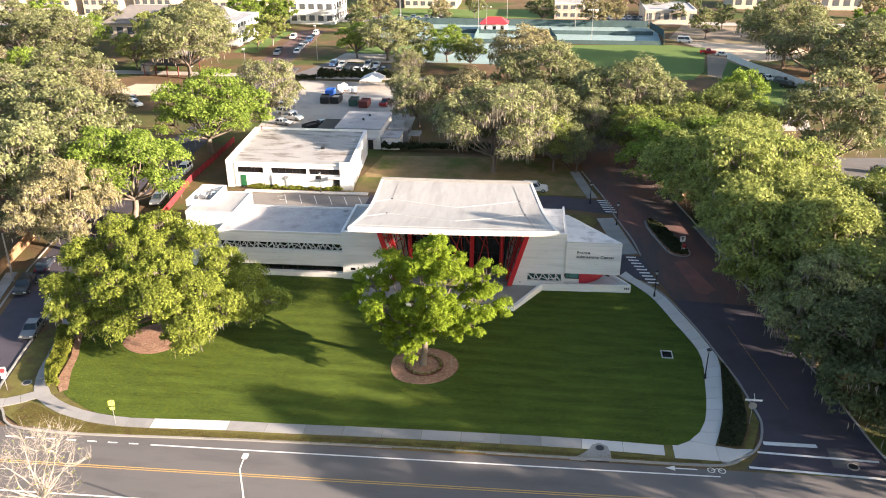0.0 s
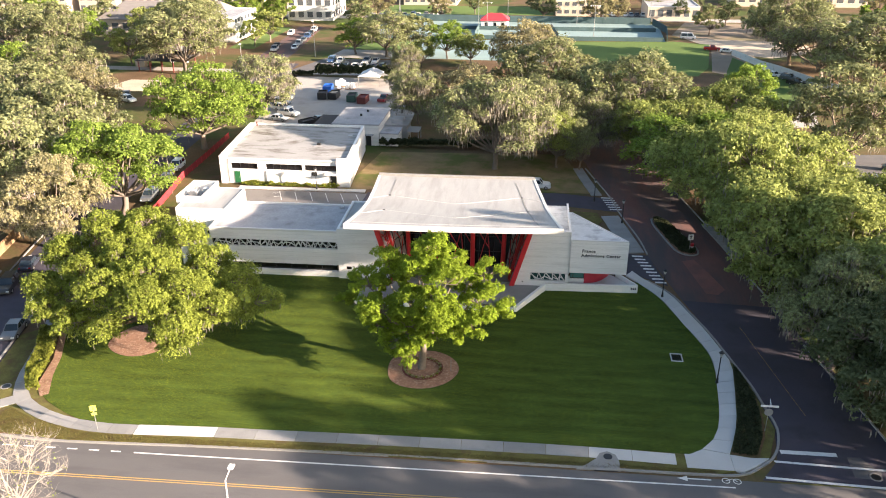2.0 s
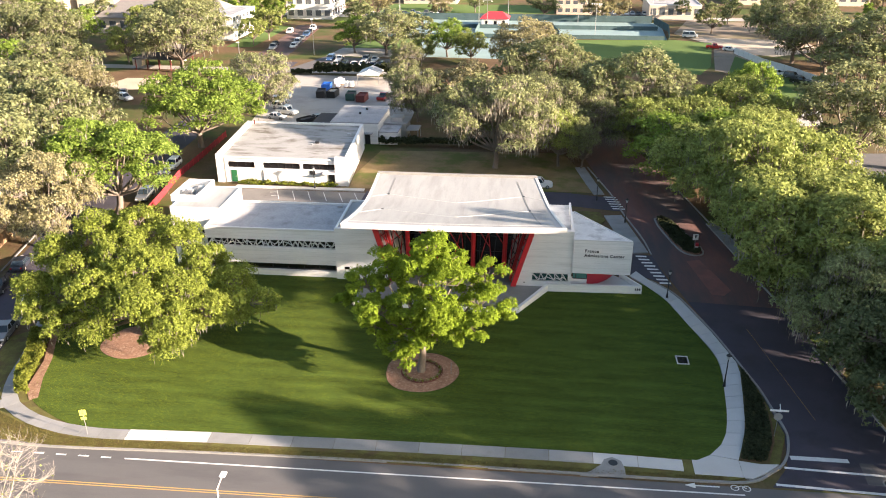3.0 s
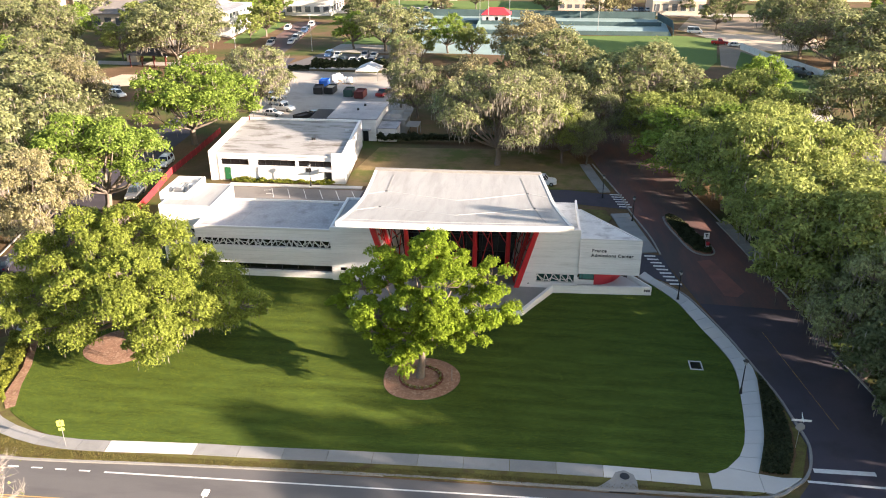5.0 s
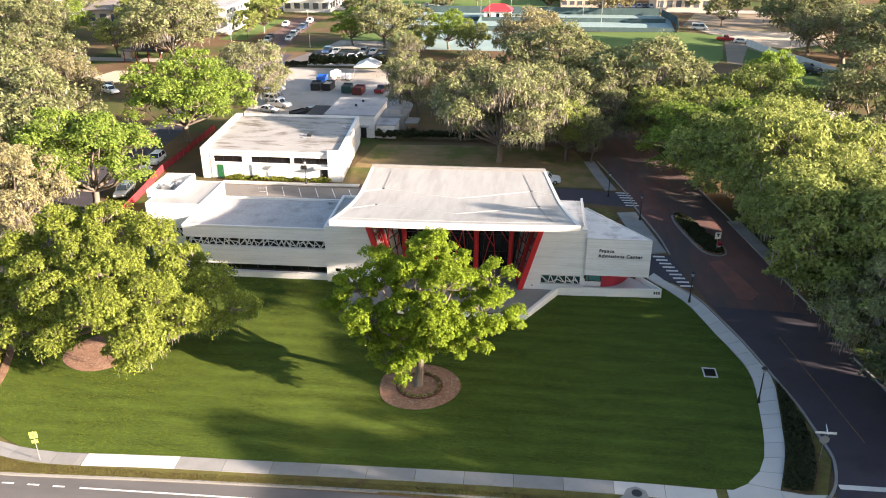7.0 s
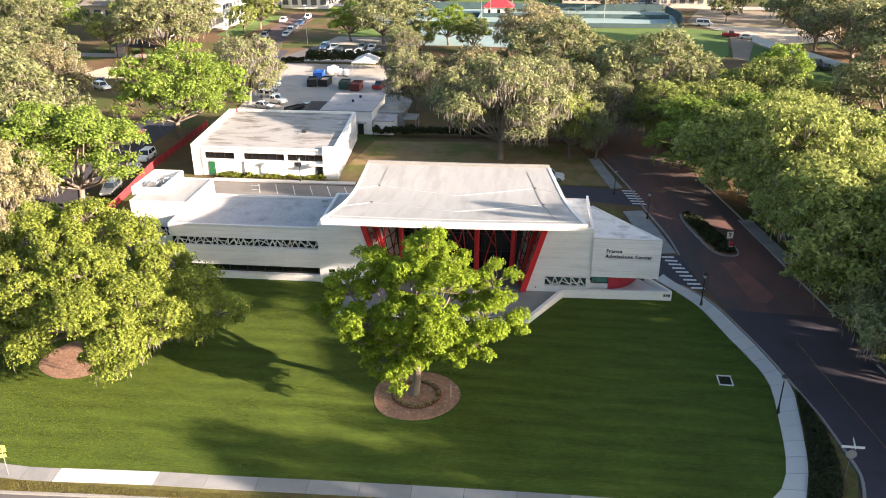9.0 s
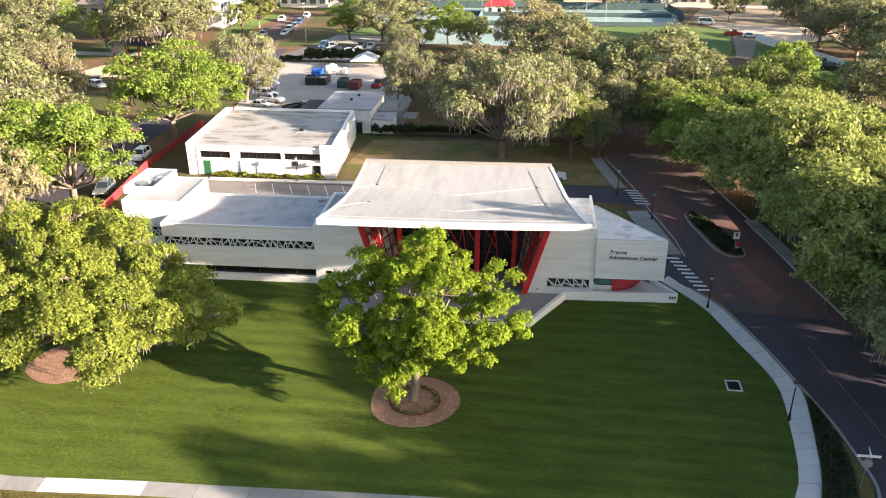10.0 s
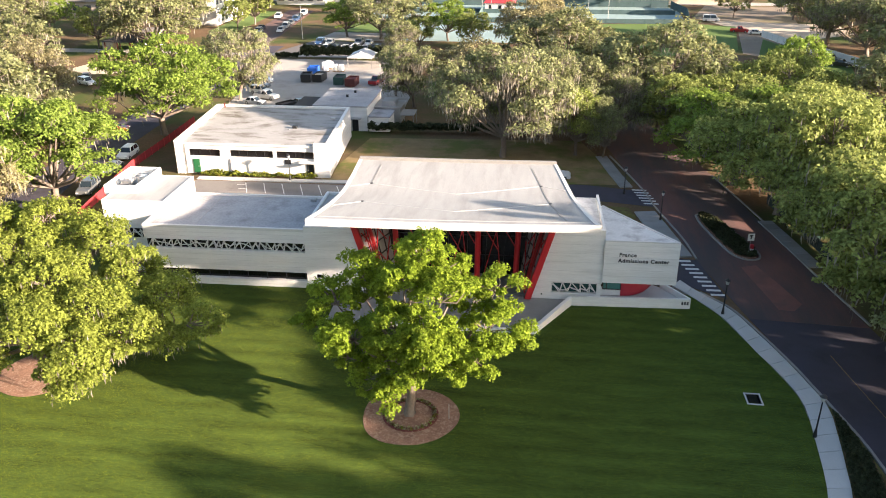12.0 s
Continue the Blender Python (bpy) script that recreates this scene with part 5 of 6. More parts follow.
# ---- lamps, poles and signs ----
def street_lamp(x, y, h=3.9):
    s = thing("street_lamp", (x, y, 0.16), "black cast street lamp with a white glass head", "street lamp", group="street lamps on the campus")
    bm = bmesh.new()
    bmesh.ops.create_cone(bm, cap_ends=True, segments=10, radius1=0.17, radius2=0.09, depth=0.7, matrix=Matrix.Translation((0, 0, 0.35)))
    part("base", bm, BLACK, s)
    beamed("pole", BLACK, s, (0, 0, 0.7), (0, 0, h - 0.55), 0.14, sides=10, taper=0.75)
    bm = bmesh.new()
    bmesh.ops.create_cone(bm, cap_ends=True, segments=10, radius1=0.12, radius2=0.24, depth=0.42, matrix=Matrix.Translation((0, 0, h - 0.35)))
    part("glass", bm, LAMP_GLASS, s)
    bm = bmesh.new()
    bmesh.ops.create_cone(bm, cap_ends=True, segments=10, radius1=0.30, radius2=0.05, depth=0.26, matrix=Matrix.Translation((0, 0, h - 0.01)))
    part("cap", bm, BLACK, s)


for x, y in ((18.4, 98.7), (21.75, 79.3), (15.2, 123.4), (11.3, 132.6), (-37.3, 133.2)):
    street_lamp(x, y)


def pole_light(x, y, h, arms, label="tall floodlight pole beside the courts"):
    s = thing("light_pole", (x, y, 0), label, "light pole")
    beamed("pole", STEEL, s, (0, 0, 0), (0, 0, h), 0.22, sides=8, taper=0.6)
    if arms:
        boxed("crossbar", STEEL, s, -1.6, 1.6, -0.05, 0.05, h - 0.2, h - 0.08)
        for k in range(arms):
            boxed("floodlight", TRIM, s, -1.55 + 3.1 * k / (arms - 1) - 0.2, -1.55 + 3.1 * k / (arms - 1) + 0.2, -0.3, 0.2, h - 0.5, h - 0.2)
    else:
        boxed("lamp_head", TRIM, s, -0.3, 0.3, -0.9, 0.1, h - 0.05, h + 0.15)


for x, y, h, a in ((-22.9, 308.5, 14, 2), (-19.7, 307.8, 10, 2), (-13, 329, 13, 2), (14, 323, 13, 5), (18.6, 288, 12, 5), (42, 326.5, 11, 3), (-51, 300, 14, 2), (-54.5, 318, 14, 4), (-70, 251, 11, 0), (-87, 232, 7, 0)):
    pole_light(x, y, h, a)
verge_lamp = thing("cobra_lamp", (-21.4, 50.2, 0), "white street lamp with a short arm beside the road", "street lamp")
beamed("pole", TRIM, verge_lamp, (0, 0, 0), (0, 0.2, 7.3), 0.20, sides=8, taper=0.6)
beamed("arm", TRIM, verge_lamp, (0, 0.2, 7.25), (0.25, 0.75, 8.0), 0.09, sides=6)
boxed("lamp_head", TRIM, verge_lamp, 0.05, 0.5, 0.65, 1.25, 7.95, 8.12, bevel=0.04)
upole = thing("utility_pole", (-71.6, 93.5, 0), "grey utility pole beside the street", "utility pole")
beamed("pole", STEEL, upole, (0, 0, 0), (0.1, 0, 7.5), 0.28, sides=8, taper=0.7)
upole2 = thing("utility_pole", (79.3, 189.6, 0), "wooden utility pole with a crossbar", "utility pole")
beamed("pole", BARK, upole2, (0, 0, 0), (0, 0, 11), 0.32, sides=8, taper=0.7)
boxed("crossbar", BARK, upole2, -1.1, 1.1, -0.06, 0.06, 10.2, 10.35)


def sign(x, y, z, h, label, plates):
    s = thing("road_sign", (x, y, z), label, "road sign")
    beamed("post", STEEL, s, (0, 0, 0), (0, 0, h), 0.07, sides=6)
    for name, mat, sides, w, ph, zc, turn in plates:
        bm = bmesh.new()
        if sides == 4:
            box(bm, -w / 2, w / 2, -0.06, -0.04, zc - ph / 2, zc + ph / 2)
        else:
            bmesh.ops.create_cone(bm, cap_ends=True, segments=sides, radius1=w / 2, radius2=w / 2, depth=0.02, matrix=pose(0, -0.05, zc, 90, 0, 0) @ pose(0, 0, 0, 0, 0, 22.5))
        ob = part(name, bm, mat, s)
        ob.matrix_basis = pose(0, 0, 0, 0, 0, turn)
    return s


sign(-40.6, 63.8, 0.13, 3.0, "fluorescent yellow crossing sign beside the road", [("plate", SIGN_YELLOW, 4, 0.62, 0.62, 2.65, 20), ("arrow_plate", SIGN_YELLOW, 4, 0.5, 0.3, 2.0, 20), ("symbol", LETTER, 4, 0.16, 0.3, 2.65, 20.0)])
s = sign(-55.7, 68.2, 0.13, 3.0, "white and red road sign at the corner", [("plate", SIGN_WHITE, 4, 0.85, 0.85, 2.6, 15), ("small_plate", SIGN_WHITE, 4, 0.5, 0.55, 1.85, 15)])
bm = bmesh.new()
bmesh.ops.create_cone(bm, cap_ends=True, segments=16, radius1=0.33, radius2=0.33, depth=0.02, matrix=pose(0, -0.075, 2.6, 90, 0, 0))
part("symbol", bm, SIGN_RED, s).matrix_basis = pose(0, 0, 0, 0, 0, 15)
s = sign(24.85, 71.3, 0.14, 3.2, "street-name sign above the back of a stop sign", [("stop_back", SIGN_BACK, 8, 0.85, 0.85, 2.3, 0), ("street_plate", SIGN_WHITE, 4, 1.7, 0.22, 3.0, 0), ("street_plate", SIGN_WHITE, 4, 1.3, 0.22, 3.3, 80)])
s = sign(24.1, 113.6, 0.2, 2.6, "white keep-out sign on the planted median", [("plate", SIGN_WHITE, 4, 0.8, 0.9, 2.2, 10), ("symbol", LETTER, 4, 0.16, 0.5, 2.25, 10), ("symbol", LETTER, 4, 0.4, 0.14, 2.4, 10)])
for ch in s.children:
    if ch.name.startswith("symbol"):
        ch.location.y -= 0.02
pot = thing("planter_pot", (24.6, 114.4, 0.15), "small red and white post under the sign", "bollard")
boxed("lower", SIGN_WHITE, pot, -0.2, 0.2, -0.2, 0.2, 0, 0.5)
boxed("upper", SIGN_RED, pot, -0.2, 0.2, -0.2, 0.2, 0.5, 0.95)
stake = thing("marker_post", (38.2, 83.5, 0), "thin white marker post at the road edge", "post")
boxed("post", SIGN_WHITE, stake, -0.05, 0.05, -0.05, 0.05, 0, 1.9)
stake = thing("marker_post", (-7.0, 78.2, 0.15), "thin white stake at the mulch bed's edge", "post")
boxed("post", PALE_BARK, stake, -0.035, 0.035, -0.035, 0.035, 0, 1.5)
bin_ = thing("litter_bin", (33.4, 119.5, 0), "dark green wheeled bin beside the drive", "bin")
boxed("body", GREEN_STEEL, bin_, -0.5, 0.5, -0.4, 0.4, 0.1, 1.3, bevel=0.05)
boxed("lid", BLACK, bin_, -0.55, 0.55, -0.45, 0.45, 1.3, 1.42, bevel=0.03)


# ---- planting ----
def shrubs(name, label, outline, height, mat, count, size, seed, kind="stuff", mound=0.5, category="shrubs"):
    """Low planting: leaves heaped over an outline."""
    rng = np.random.default_rng(seed)
    poly = np.array(outline)
    lo, hi = poly.min(0), poly.max(0)
    pts = []
    while len(pts) < count:
        p = rng.uniform(lo, hi, (count, 2))
        inside = np.zeros(len(p), bool)
        for (x0, y0), (x1, y1) in zip(poly, np.roll(poly, -1, 0)):
            c = (y0 > p[:, 1]) != (y1 > p[:, 1])
            inside ^= c & (p[:, 0] < (x1 - x0) * (p[:, 1] - y0) / (y1 - y0 + 1e-12) + x0)
        pts += list(p[inside])
    p = np.array(pts[:count])
    lump = np.array([noise.noise(Vector((a * 0.9, b * 0.9, seed))) for a, b in p])
    top = height * (1 + mound * lump)
    z = top * rng.uniform(0.25, 1.0, count) ** 0.5
    nor = rng.normal(size=(count, 3)) * 0.7 + np.array([0, 0, 0.7])
    ob = quads(name, np.column_stack([p, z]), nor, size * rng.uniform(0.6, 1.4, count), mat, None, rng)
    return tagged(ob, label, category, kind=kind)


shrubs("hedge", "clipped yellow-green hedge beside the pavement", [(-57.2, 81), (-54.9, 81.2), (-52.4, 75.5), (-51.0, 70.4), (-49.8, 69.0), (-51.4, 68.9), (-53.3, 71.8), (-54.7, 76)], 1.25, HEDGE, 9000, 0.13, 3, category="hedge", mound=0.35)
flat("mulch_strip", MULCH, [(-54.9, 81.2), (-54.0, 81.0), (-51.7, 76), (-50.6, 72.5), (-49.0, 69.0), (-49.7, 68.5), (-51.2, 70.4), (-52.4, 75.5)], -0.1, 0.185, "strip of brown mulch between hedge and lawn", "mulch")
shrubs("ground_cover", "dark low ground cover beside the pavement", [(21.0, 67.4), (23.2, 67.3), (24.4, 70.4), (24.9, 73.5), (25.1, 77), (24.7, 80.5), (24.2, 83), (23.95, 81.5), (23.5, 78.2), (23.1, 75.8), (22.5, 72.4), (21.65, 69.6)], 0.5, DARK_HEDGE, 9000, 0.12, 4)
flat("planting_bed", GROUND, [(20.85, 67.3), (23.4, 67.15), (24.7, 70.4), (25.2, 73.5), (25.3, 77), (24.9, 80.5), (24.25, 83.4), (23.95, 81.6), (23.5, 78.2), (23.1, 75.8), (22.5, 72.4), (21.65, 69.6)], -0.1, 0.15, "dark planting bed at the corner", "bed")
strip("kerb_median", KERB, [(20.0, 125.6), (20.2, 122.5), (21.6, 116), (22.5, 113.3), (23.8, 112.3), (25.1, 112.7), (25.4, 114.5), (24.4, 118.5), (22.4, 124.8), (21.2, 126.2), (20.0, 125.6)], 0.12, 0.12, -0.1, 0.15)
tagged(bpy.data.objects["kerb_median"], "concrete kerb round the planted median", "kerb", kind="structure")
median = [(20.2, 125.2), (20.5, 122.4), (21.8, 116.1), (22.7, 113.5), (23.8, 112.7), (24.9, 113.0), (25.1, 114.5), (24.1, 118.4), (22.2, 124.4), (21.1, 125.8)]
flat("median_bed", MULCH, median, -0.1, 0.13, "planting bed on the median", "bed")
shrubs("median_planting", "dark low shrubs on the median", median, 0.6, DARK_HEDGE, 8000, 0.14, 5)
shrubs("base_planting", "low green and yellow shrubs along the wall", [(-51.5, 133.7), (-33.5, 133.8), (-33.5, 134.9), (-51.5, 134.9)], 0.55, HEDGE, 3200, 0.14, 6, mound=1.2)
shrubs("yard_hedge", "tall dark hedge behind the yard", [(-62, 221.5), (-40, 222.5), (-40, 225.5), (-62, 224.5)], 2.8, DARK_HEDGE, 9000, 0.32, 7, category="hedge")
shrubs("low_hedge", "low dark hedge behind the lawn", [(-31, 158.5), (-2, 160), (-2, 162), (-31, 160.5)], 1.6, DARK_HEDGE, 8000, 0.26, 8, category="hedge")
shrubs("low_hedge", "low dark hedge beside the street", [(-69, 222.8), (-63, 222.5), (-63, 224.5), (-69, 224.8)], 1.2, DARK_HEDGE, 2500, 0.26, 9, category="hedge")


def ring(cx, cy, r, n=40, k=1.0, wob=0.04, seed=1):
    return [(cx + r * math.cos(a) * (1 + wob * math.sin(3 * a + seed)), cy + k * r * math.sin(a) * (1 + wob * math.sin(2 * a + seed))) for a in (2 * math.pi * i / n for i in range(n))]


flat("mulch_bed", MULCH, ring(-10.25, 78.3, 3.95), -0.1, 0.19, "round bed of reddish pine-straw mulch", "mulch")
flat("mulch_bed", MULCH, ring(-44.3, 80.6, 3.6, seed=3), -0.1, 0.19, "round bed of reddish pine-straw mulch", "mulch")
bed = thing("flower_ring", (-10.2, 78.4, 0.19), "ring of small pale green plants round the trunk", "plants")
rng = np.random.default_rng(8)
bm = bmesh.new()
for k in range(28):
    a0, a1 = 2 * math.pi * k / 28, 2 * math.pi * (k + 1) / 28
    beam(bm, (2.05 * math.cos(a0), 2.05 * math.sin(a0), 0), (2.05 * math.cos(a1), 2.05 * math.sin(a1), 0), 0.5, 0.06)
part("soil_ring", bm, RUST, bed)
for k in range(46):
    a = 2 * math.pi * k / 46
    c = np.array([2.0 * math.cos(a), 2.0 * math.sin(a), 0.12])
    n = 26
    tagged(quads("plant", c + rng.normal(size=(n, 3)) * np.array([0.1, 0.1, 0.07]), rng.normal(size=(n, 3)) + np.array([0, 0, 0.8]), 0.07 * rng.uniform(0.6, 1.3, n), L_PLANT if k % 3 else HEDGE, bed, rng), kind="stuff")


def grass(name, label, outline, density, size, mat, seed, z):
    """Upright blades scattered over an outline."""
    rng = np.random.default_rng(seed)
    poly = np.array(outline)
    lo, hi = poly.min(0), poly.max(0)
    n = int(density * (hi[0] - lo[0]) * (hi[1] - lo[1]))
    p = rng.uniform(lo, hi, (n, 2))
    inside = np.zeros(n, bool)
    for (x0, y0), (x1, y1) in zip(poly, np.roll(poly, -1, 0)):
        c = (y0 > p[:, 1]) != (y1 > p[:, 1])
        inside ^= c & (p[:, 0] < (x1 - x0) * (p[:, 1] - y0) / (y1 - y0 + 1e-12) + x0)
    for cx, cy, r in ((-10.25, 78.3, 4.0), (-44.3, 80.6, 3.7)):
        inside &= (p[:, 0] - cx) ** 2 + (p[:, 1] - cy) ** 2 > r * r
    p = p[inside]
    n = len(p)
    s = size * rng.uniform(0.6, 1.4, n)
    a = rng.normal(0.75, 0.65, n)
    u = np.stack([np.cos(a), np.sin(a), np.zeros(n)], axis=1) * s[:, None] * 0.55
    tip = np.stack([rng.normal(size=n) * 0.35, rng.normal(size=n) * 0.35, np.ones(n)], axis=1) * s[:, None]
    base = np.column_stack([p, np.full(n, z)])
    co = np.stack([base - u, base + u, base + tip], axis=1).reshape(-1, 3)
    me = bpy.data.meshes.new(name)
    me.vertices.add(3 * n)
    me.vertices.foreach_set("co", co.astype(np.float32).ravel())
    me.loops.add(3 * n)
    me.loops.foreach_set("vertex_index", np.arange(3 * n, dtype=np.int32))
    me.polygons.add(n)
    me.polygons.foreach_set("loop_start", np.arange(0, 3 * n, 3, dtype=np.int32))
    me.materials.append(mat)
    me.update()
    me.validate()
    return tagged(new(name, me), label, "grass", kind="stuff")


grass("lawn_grass", "short green grass blades of the lawn", lawn_edge + [(15.0, 100.0), (3.3, 98.2), (-0.2, 91.9), (-21, 92.3), (-21.5, 99.3), (-52, 98.5), (-57.5, 92), (-54.0, 81)], 125, 0.042, GRASS, 1, 0.155)
grass("verge_grass", "thin dry grass along the kerb", [(-52.5, 64.0), (-50.6, 62.6), (-43, 62.1), (-28.3, 62.75), (6, 63.9), (19, 64.35), (19, 64.8), (-11, 64.3), (-29, 63.6), (-42, 63.3), (-48.5, 65.0), (-51.5, 66.4)], 130, 0.08, DRY_GRASS, 2, 0.125)


# ---- cars ----
def car(x, y, turn, paint, label, kind="sedan", z=0.03):
    """A parked car: body, cabin, windows, wheels, lamps. Its length runs along local y, nose at -y."""
    c = thing("car", (x, y, z), label, "car", turn=turn, group="parked cars")
    tall = {"sedan": 1.42, "suv": 1.72, "pickup": 1.75, "van": 2.1}[kind]
    L, W = {"sedan": (4.6, 1.8), "suv": (4.8, 1.92), "pickup": (5.4, 1.95), "van": (5.2, 2.0)}[kind]
    hood = {"sedan": 0.86, "suv": 1.02, "pickup": 1.08, "van": 1.1}[kind]
    h = L / 2
    side = [(-h, 0.42), (-h + 0.05, 0.62), (-h + 0.25, hood - 0.10), (-h + 1.25, hood), (h - 0.15, hood + 0.02), (h, hood - 0.15), (h, 0.40), (h - 0.2, 0.26), (-h + 0.2, 0.26)]
    bm = bmesh.new()
    ring_ = []
    for sx, inset in ((-1, 0.06), (-1, 0.0), (1, 0.0), (1, 0.06)):
        ring_.append([bm.verts.new((sx * (W / 2 - inset * 1.2) if inset else sx * W / 2 * 0.97, yy * (1 - inset * 0.2), zz + (0.0 if not inset else 0.0))) for yy, zz in side])
    a, b = ring_[1], ring_[2]
    k = len(side)
    bm.faces.new(a)
    bm.faces.new(b[::-1])
    for i in range(k):
        bm.faces.new((a[i], b[i], b[(i + 1) % k], a[(i + 1) % k]))
    for r in (ring_[0], ring_[3]):
        for v in r:
            bm.verts.remove(v)
    bmesh.ops.bevel(bm, geom=[e for e in bm.edges], offset=0.05, segments=2, affect="EDGES")
    body = part("body", bm, paint, c)
    y0, y1 = {"sedan": (-0.95, 1.75), "suv": (-0.95, 2.25), "pickup": (-0.95, 0.75), "van": (-1.9, 2.5)}[kind]
    f = {"sedan": (0.75, 0.6), "suv": (0.6, 0.25), "pickup": (0.6, 0.25), "van": (0.7, 0.1)}[kind]
    bm = bmesh.new()
    lo = [bm.verts.new(p) for p in ((-W * 0.46, y0, hood - 0.04), (W * 0.46, y0, hood - 0.04), (W * 0.46, y1, hood - 0.04), (-W * 0.46, y1, hood - 0.04))]
    hi = [bm.verts.new(p) for p in ((-W * 0.38, y0 + f[0], tall - 0.04), (W * 0.38, y0 + f[0], tall - 0.04), (W * 0.38, y1 - f[1], tall - 0.04), (-W * 0.38, y1 - f[1], tall - 0.04))]
    bm.faces.new(hi)
    bm.faces.new(lo[::-1])
    for i in range(4):
        bm.faces.new((lo[i], lo[(i + 1) % 4], hi[(i + 1) % 4], hi[i]))
    part("cabin_glass", bm, CAR_GLASS, c)
    boxed("roof", paint, c, -W * 0.385, W * 0.385, y0 + f[0] - 0.02, y1 - f[1] + 0.02, tall - 0.05, tall, bevel=0.02)
    for sx in (-1, 1):
        for yy, ff in ((y0, f[0]), (y1, -f[1]), ((y0 + y1) / 2, 0)):
            beamed("pillar", paint, c, (sx * W * 0.465, yy, hood - 0.03), (sx * W * 0.385, yy + ff, tall - 0.03), 0.08)
        boxed("mirror", paint, c, sx * W * 0.5 - 0.08, sx * W * 0.5 + 0.08, y0 + 0.35, y0 + 0.47, hood, hood + 0.14)
        boxed("headlight", CAR_LIGHT, c, sx * W * 0.36 - 0.18, sx * W * 0.36 + 0.18, -h - 0.01, -h + 0.12, 0.56, 0.70)
        boxed("tail_light", TAIL, c, sx * W * 0.38 - 0.12, sx * W * 0.38 + 0.12, h - 0.08, h + 0.015, 0.62, 0.82)
        for yy in (-h * 0.62, h * 0.60):
            bm = bmesh.new()
            bmesh.ops.create_cone(bm, cap_ends=True, segments=14, radius1=0.33, radius2=0.33, depth=0.22, matrix=pose(sx * (W / 2 - 0.1), yy, 0.33, 0, 90, 0))
            wh = part("wheel", bm, TYRE, c)
            bm = bmesh.new()
            bmesh.ops.create_cone(bm, cap_ends=True, segments=10, radius1=0.2, radius2=0.2, depth=0.24, matrix=pose(sx * (W / 2 - 0.1), yy, 0.33, 0, 90, 0))
            part("rim", bm, STEEL, wh)
    if kind == "pickup":
        boxed("bed", BLACK, c, -W * 0.42, W * 0.42, 0.9, h - 0.15, hood - 0.02, hood + 0.04)
    return c


P = {n: car_paint(n, v) for n, v in {"white": (0.75, 0.74, 0.72), "black": (0.012, 0.012, 0.014), "silver": (0.42, 0.43, 0.44), "grey": (0.10, 0.105, 0.11), "blue": (0.03, 0.07, 0.16), "red": (0.35, 0.02, 0.02), "navy": (0.03, 0.035, 0.05)}.items()}
MADE = {}


def parked(x, y, turn, colour, kind, where):
    key = (colour, kind, where)
    if key in MADE:
        return copy_thing(MADE[key], pose(x, y, 0.03, 0, 0, turn))
    MADE[key] = car(x, y, turn, P[colour], f"parked {colour} {kind} {where}", kind)
    return MADE[key]


for a in ((-60.4, 80.5, 13, "grey", "sedan", "on the side street"), (-68.4, 91.4, 15, "black", "suv", "on the side street"), (-69.6, 98.2, 195, "navy", "sedan", "on the side street"), (-61.9, 88.6, 12, "white", "sedan", "on the side street"),
          (-67.0, 141.5, 4, "white", "suv", "behind the red fence"), (-65.9, 134.5, 6, "grey", "sedan", "behind the red fence"), (-64.8, 125.5, 8, "grey", "suv", "behind the red fence"),
          (-57.2, 181.5, 70, "white", "pickup", "in the service yard"), (-58.2, 177.0, 75, "silver", "sedan", "in the service yard"), (-60.0, 186.0, 75, "white", "suv", "in the service yard"), (-62.0, 191.0, 80, "grey", "suv", "in the service yard"), (-63.0, 196.0, 80, "white", "suv", "in the service yard"),
          (-49.0, 176.5, -40, "grey", "sedan", "in the service yard"),
          (54.6, 192.0, 80, "black", "suv", "on the pale lot"), (58.6, 192.2, 75, "white", "sedan", "on the pale lot"), (62.5, 193, 80, "silver", "sedan", "on the pale lot"),
          (64.5, 148.5, 70, "white", "sedan", "beside the trees"), (68, 155, 70, "navy", "sedan", "beside the trees"), (70.5, 149, 70, "grey", "suv", "beside the trees"),
          (51.5, 294.5, 80, "white", "van", "at the building ground"), (56, 274, 80, "red", "pickup", "at the building ground"), (60, 270.5, 75, "white", "sedan", "at the building ground"),
          (66, 236, 40, "white", "sedan", "beside the panel fence"), (63.5, 237, 40, "black", "suv", "beside the panel fence"), (69.5, 226, 60, "black", "pickup", "beside the panel fence"), (69, 232, 50, "grey", "suv", "beside the panel fence"),
          (-104.5, 195, 20, "grey", "sedan", "under the trees"), (-79.5, 153, 100, "white", "suv", "under the trees"), (-76.5, 155.5, 100, "red", "sedan", "under the trees"), (-101.5, 190, 60, "white", "suv", "under the trees"), (-113, 141, 30, "white", "sedan", "under the trees"),
          (-37.4, 197.5, 170, "red", "pickup", "in the service yard"),
          (1.6, 138.4, 90, "white", "suv", "beside the brown ground")):
    parked(*a)
cols = ["silver", "black", "white", "white", "silver", "navy", "grey", "white", "blue"]
for i in range(6):
    parked(-59.2 + 2.75 * i, 236.2, 180, cols[i], "suv" if i % 2 else "sedan", "in the car park row")
for i in (0, 1, 4, 5):
    parked(-62.8 + 2.75 * i, 243.6, 0, cols[8 - i], "sedan" if i % 2 else "suv", "in the car park row")
for i, (x, y) in enumerate(((-86.1, 259.5), (-80.3, 263), (-81.0, 270), (-81.5, 277), (-82.1, 284.4), (-82.8, 291), (-83.4, 298), (-87.5, 266), (-89.8, 290))):
    parked(x, y, 5, cols[(i * 2) % 9], "sedan" if i % 2 else "suv", "along the brick street")
rc = random.Random(9)
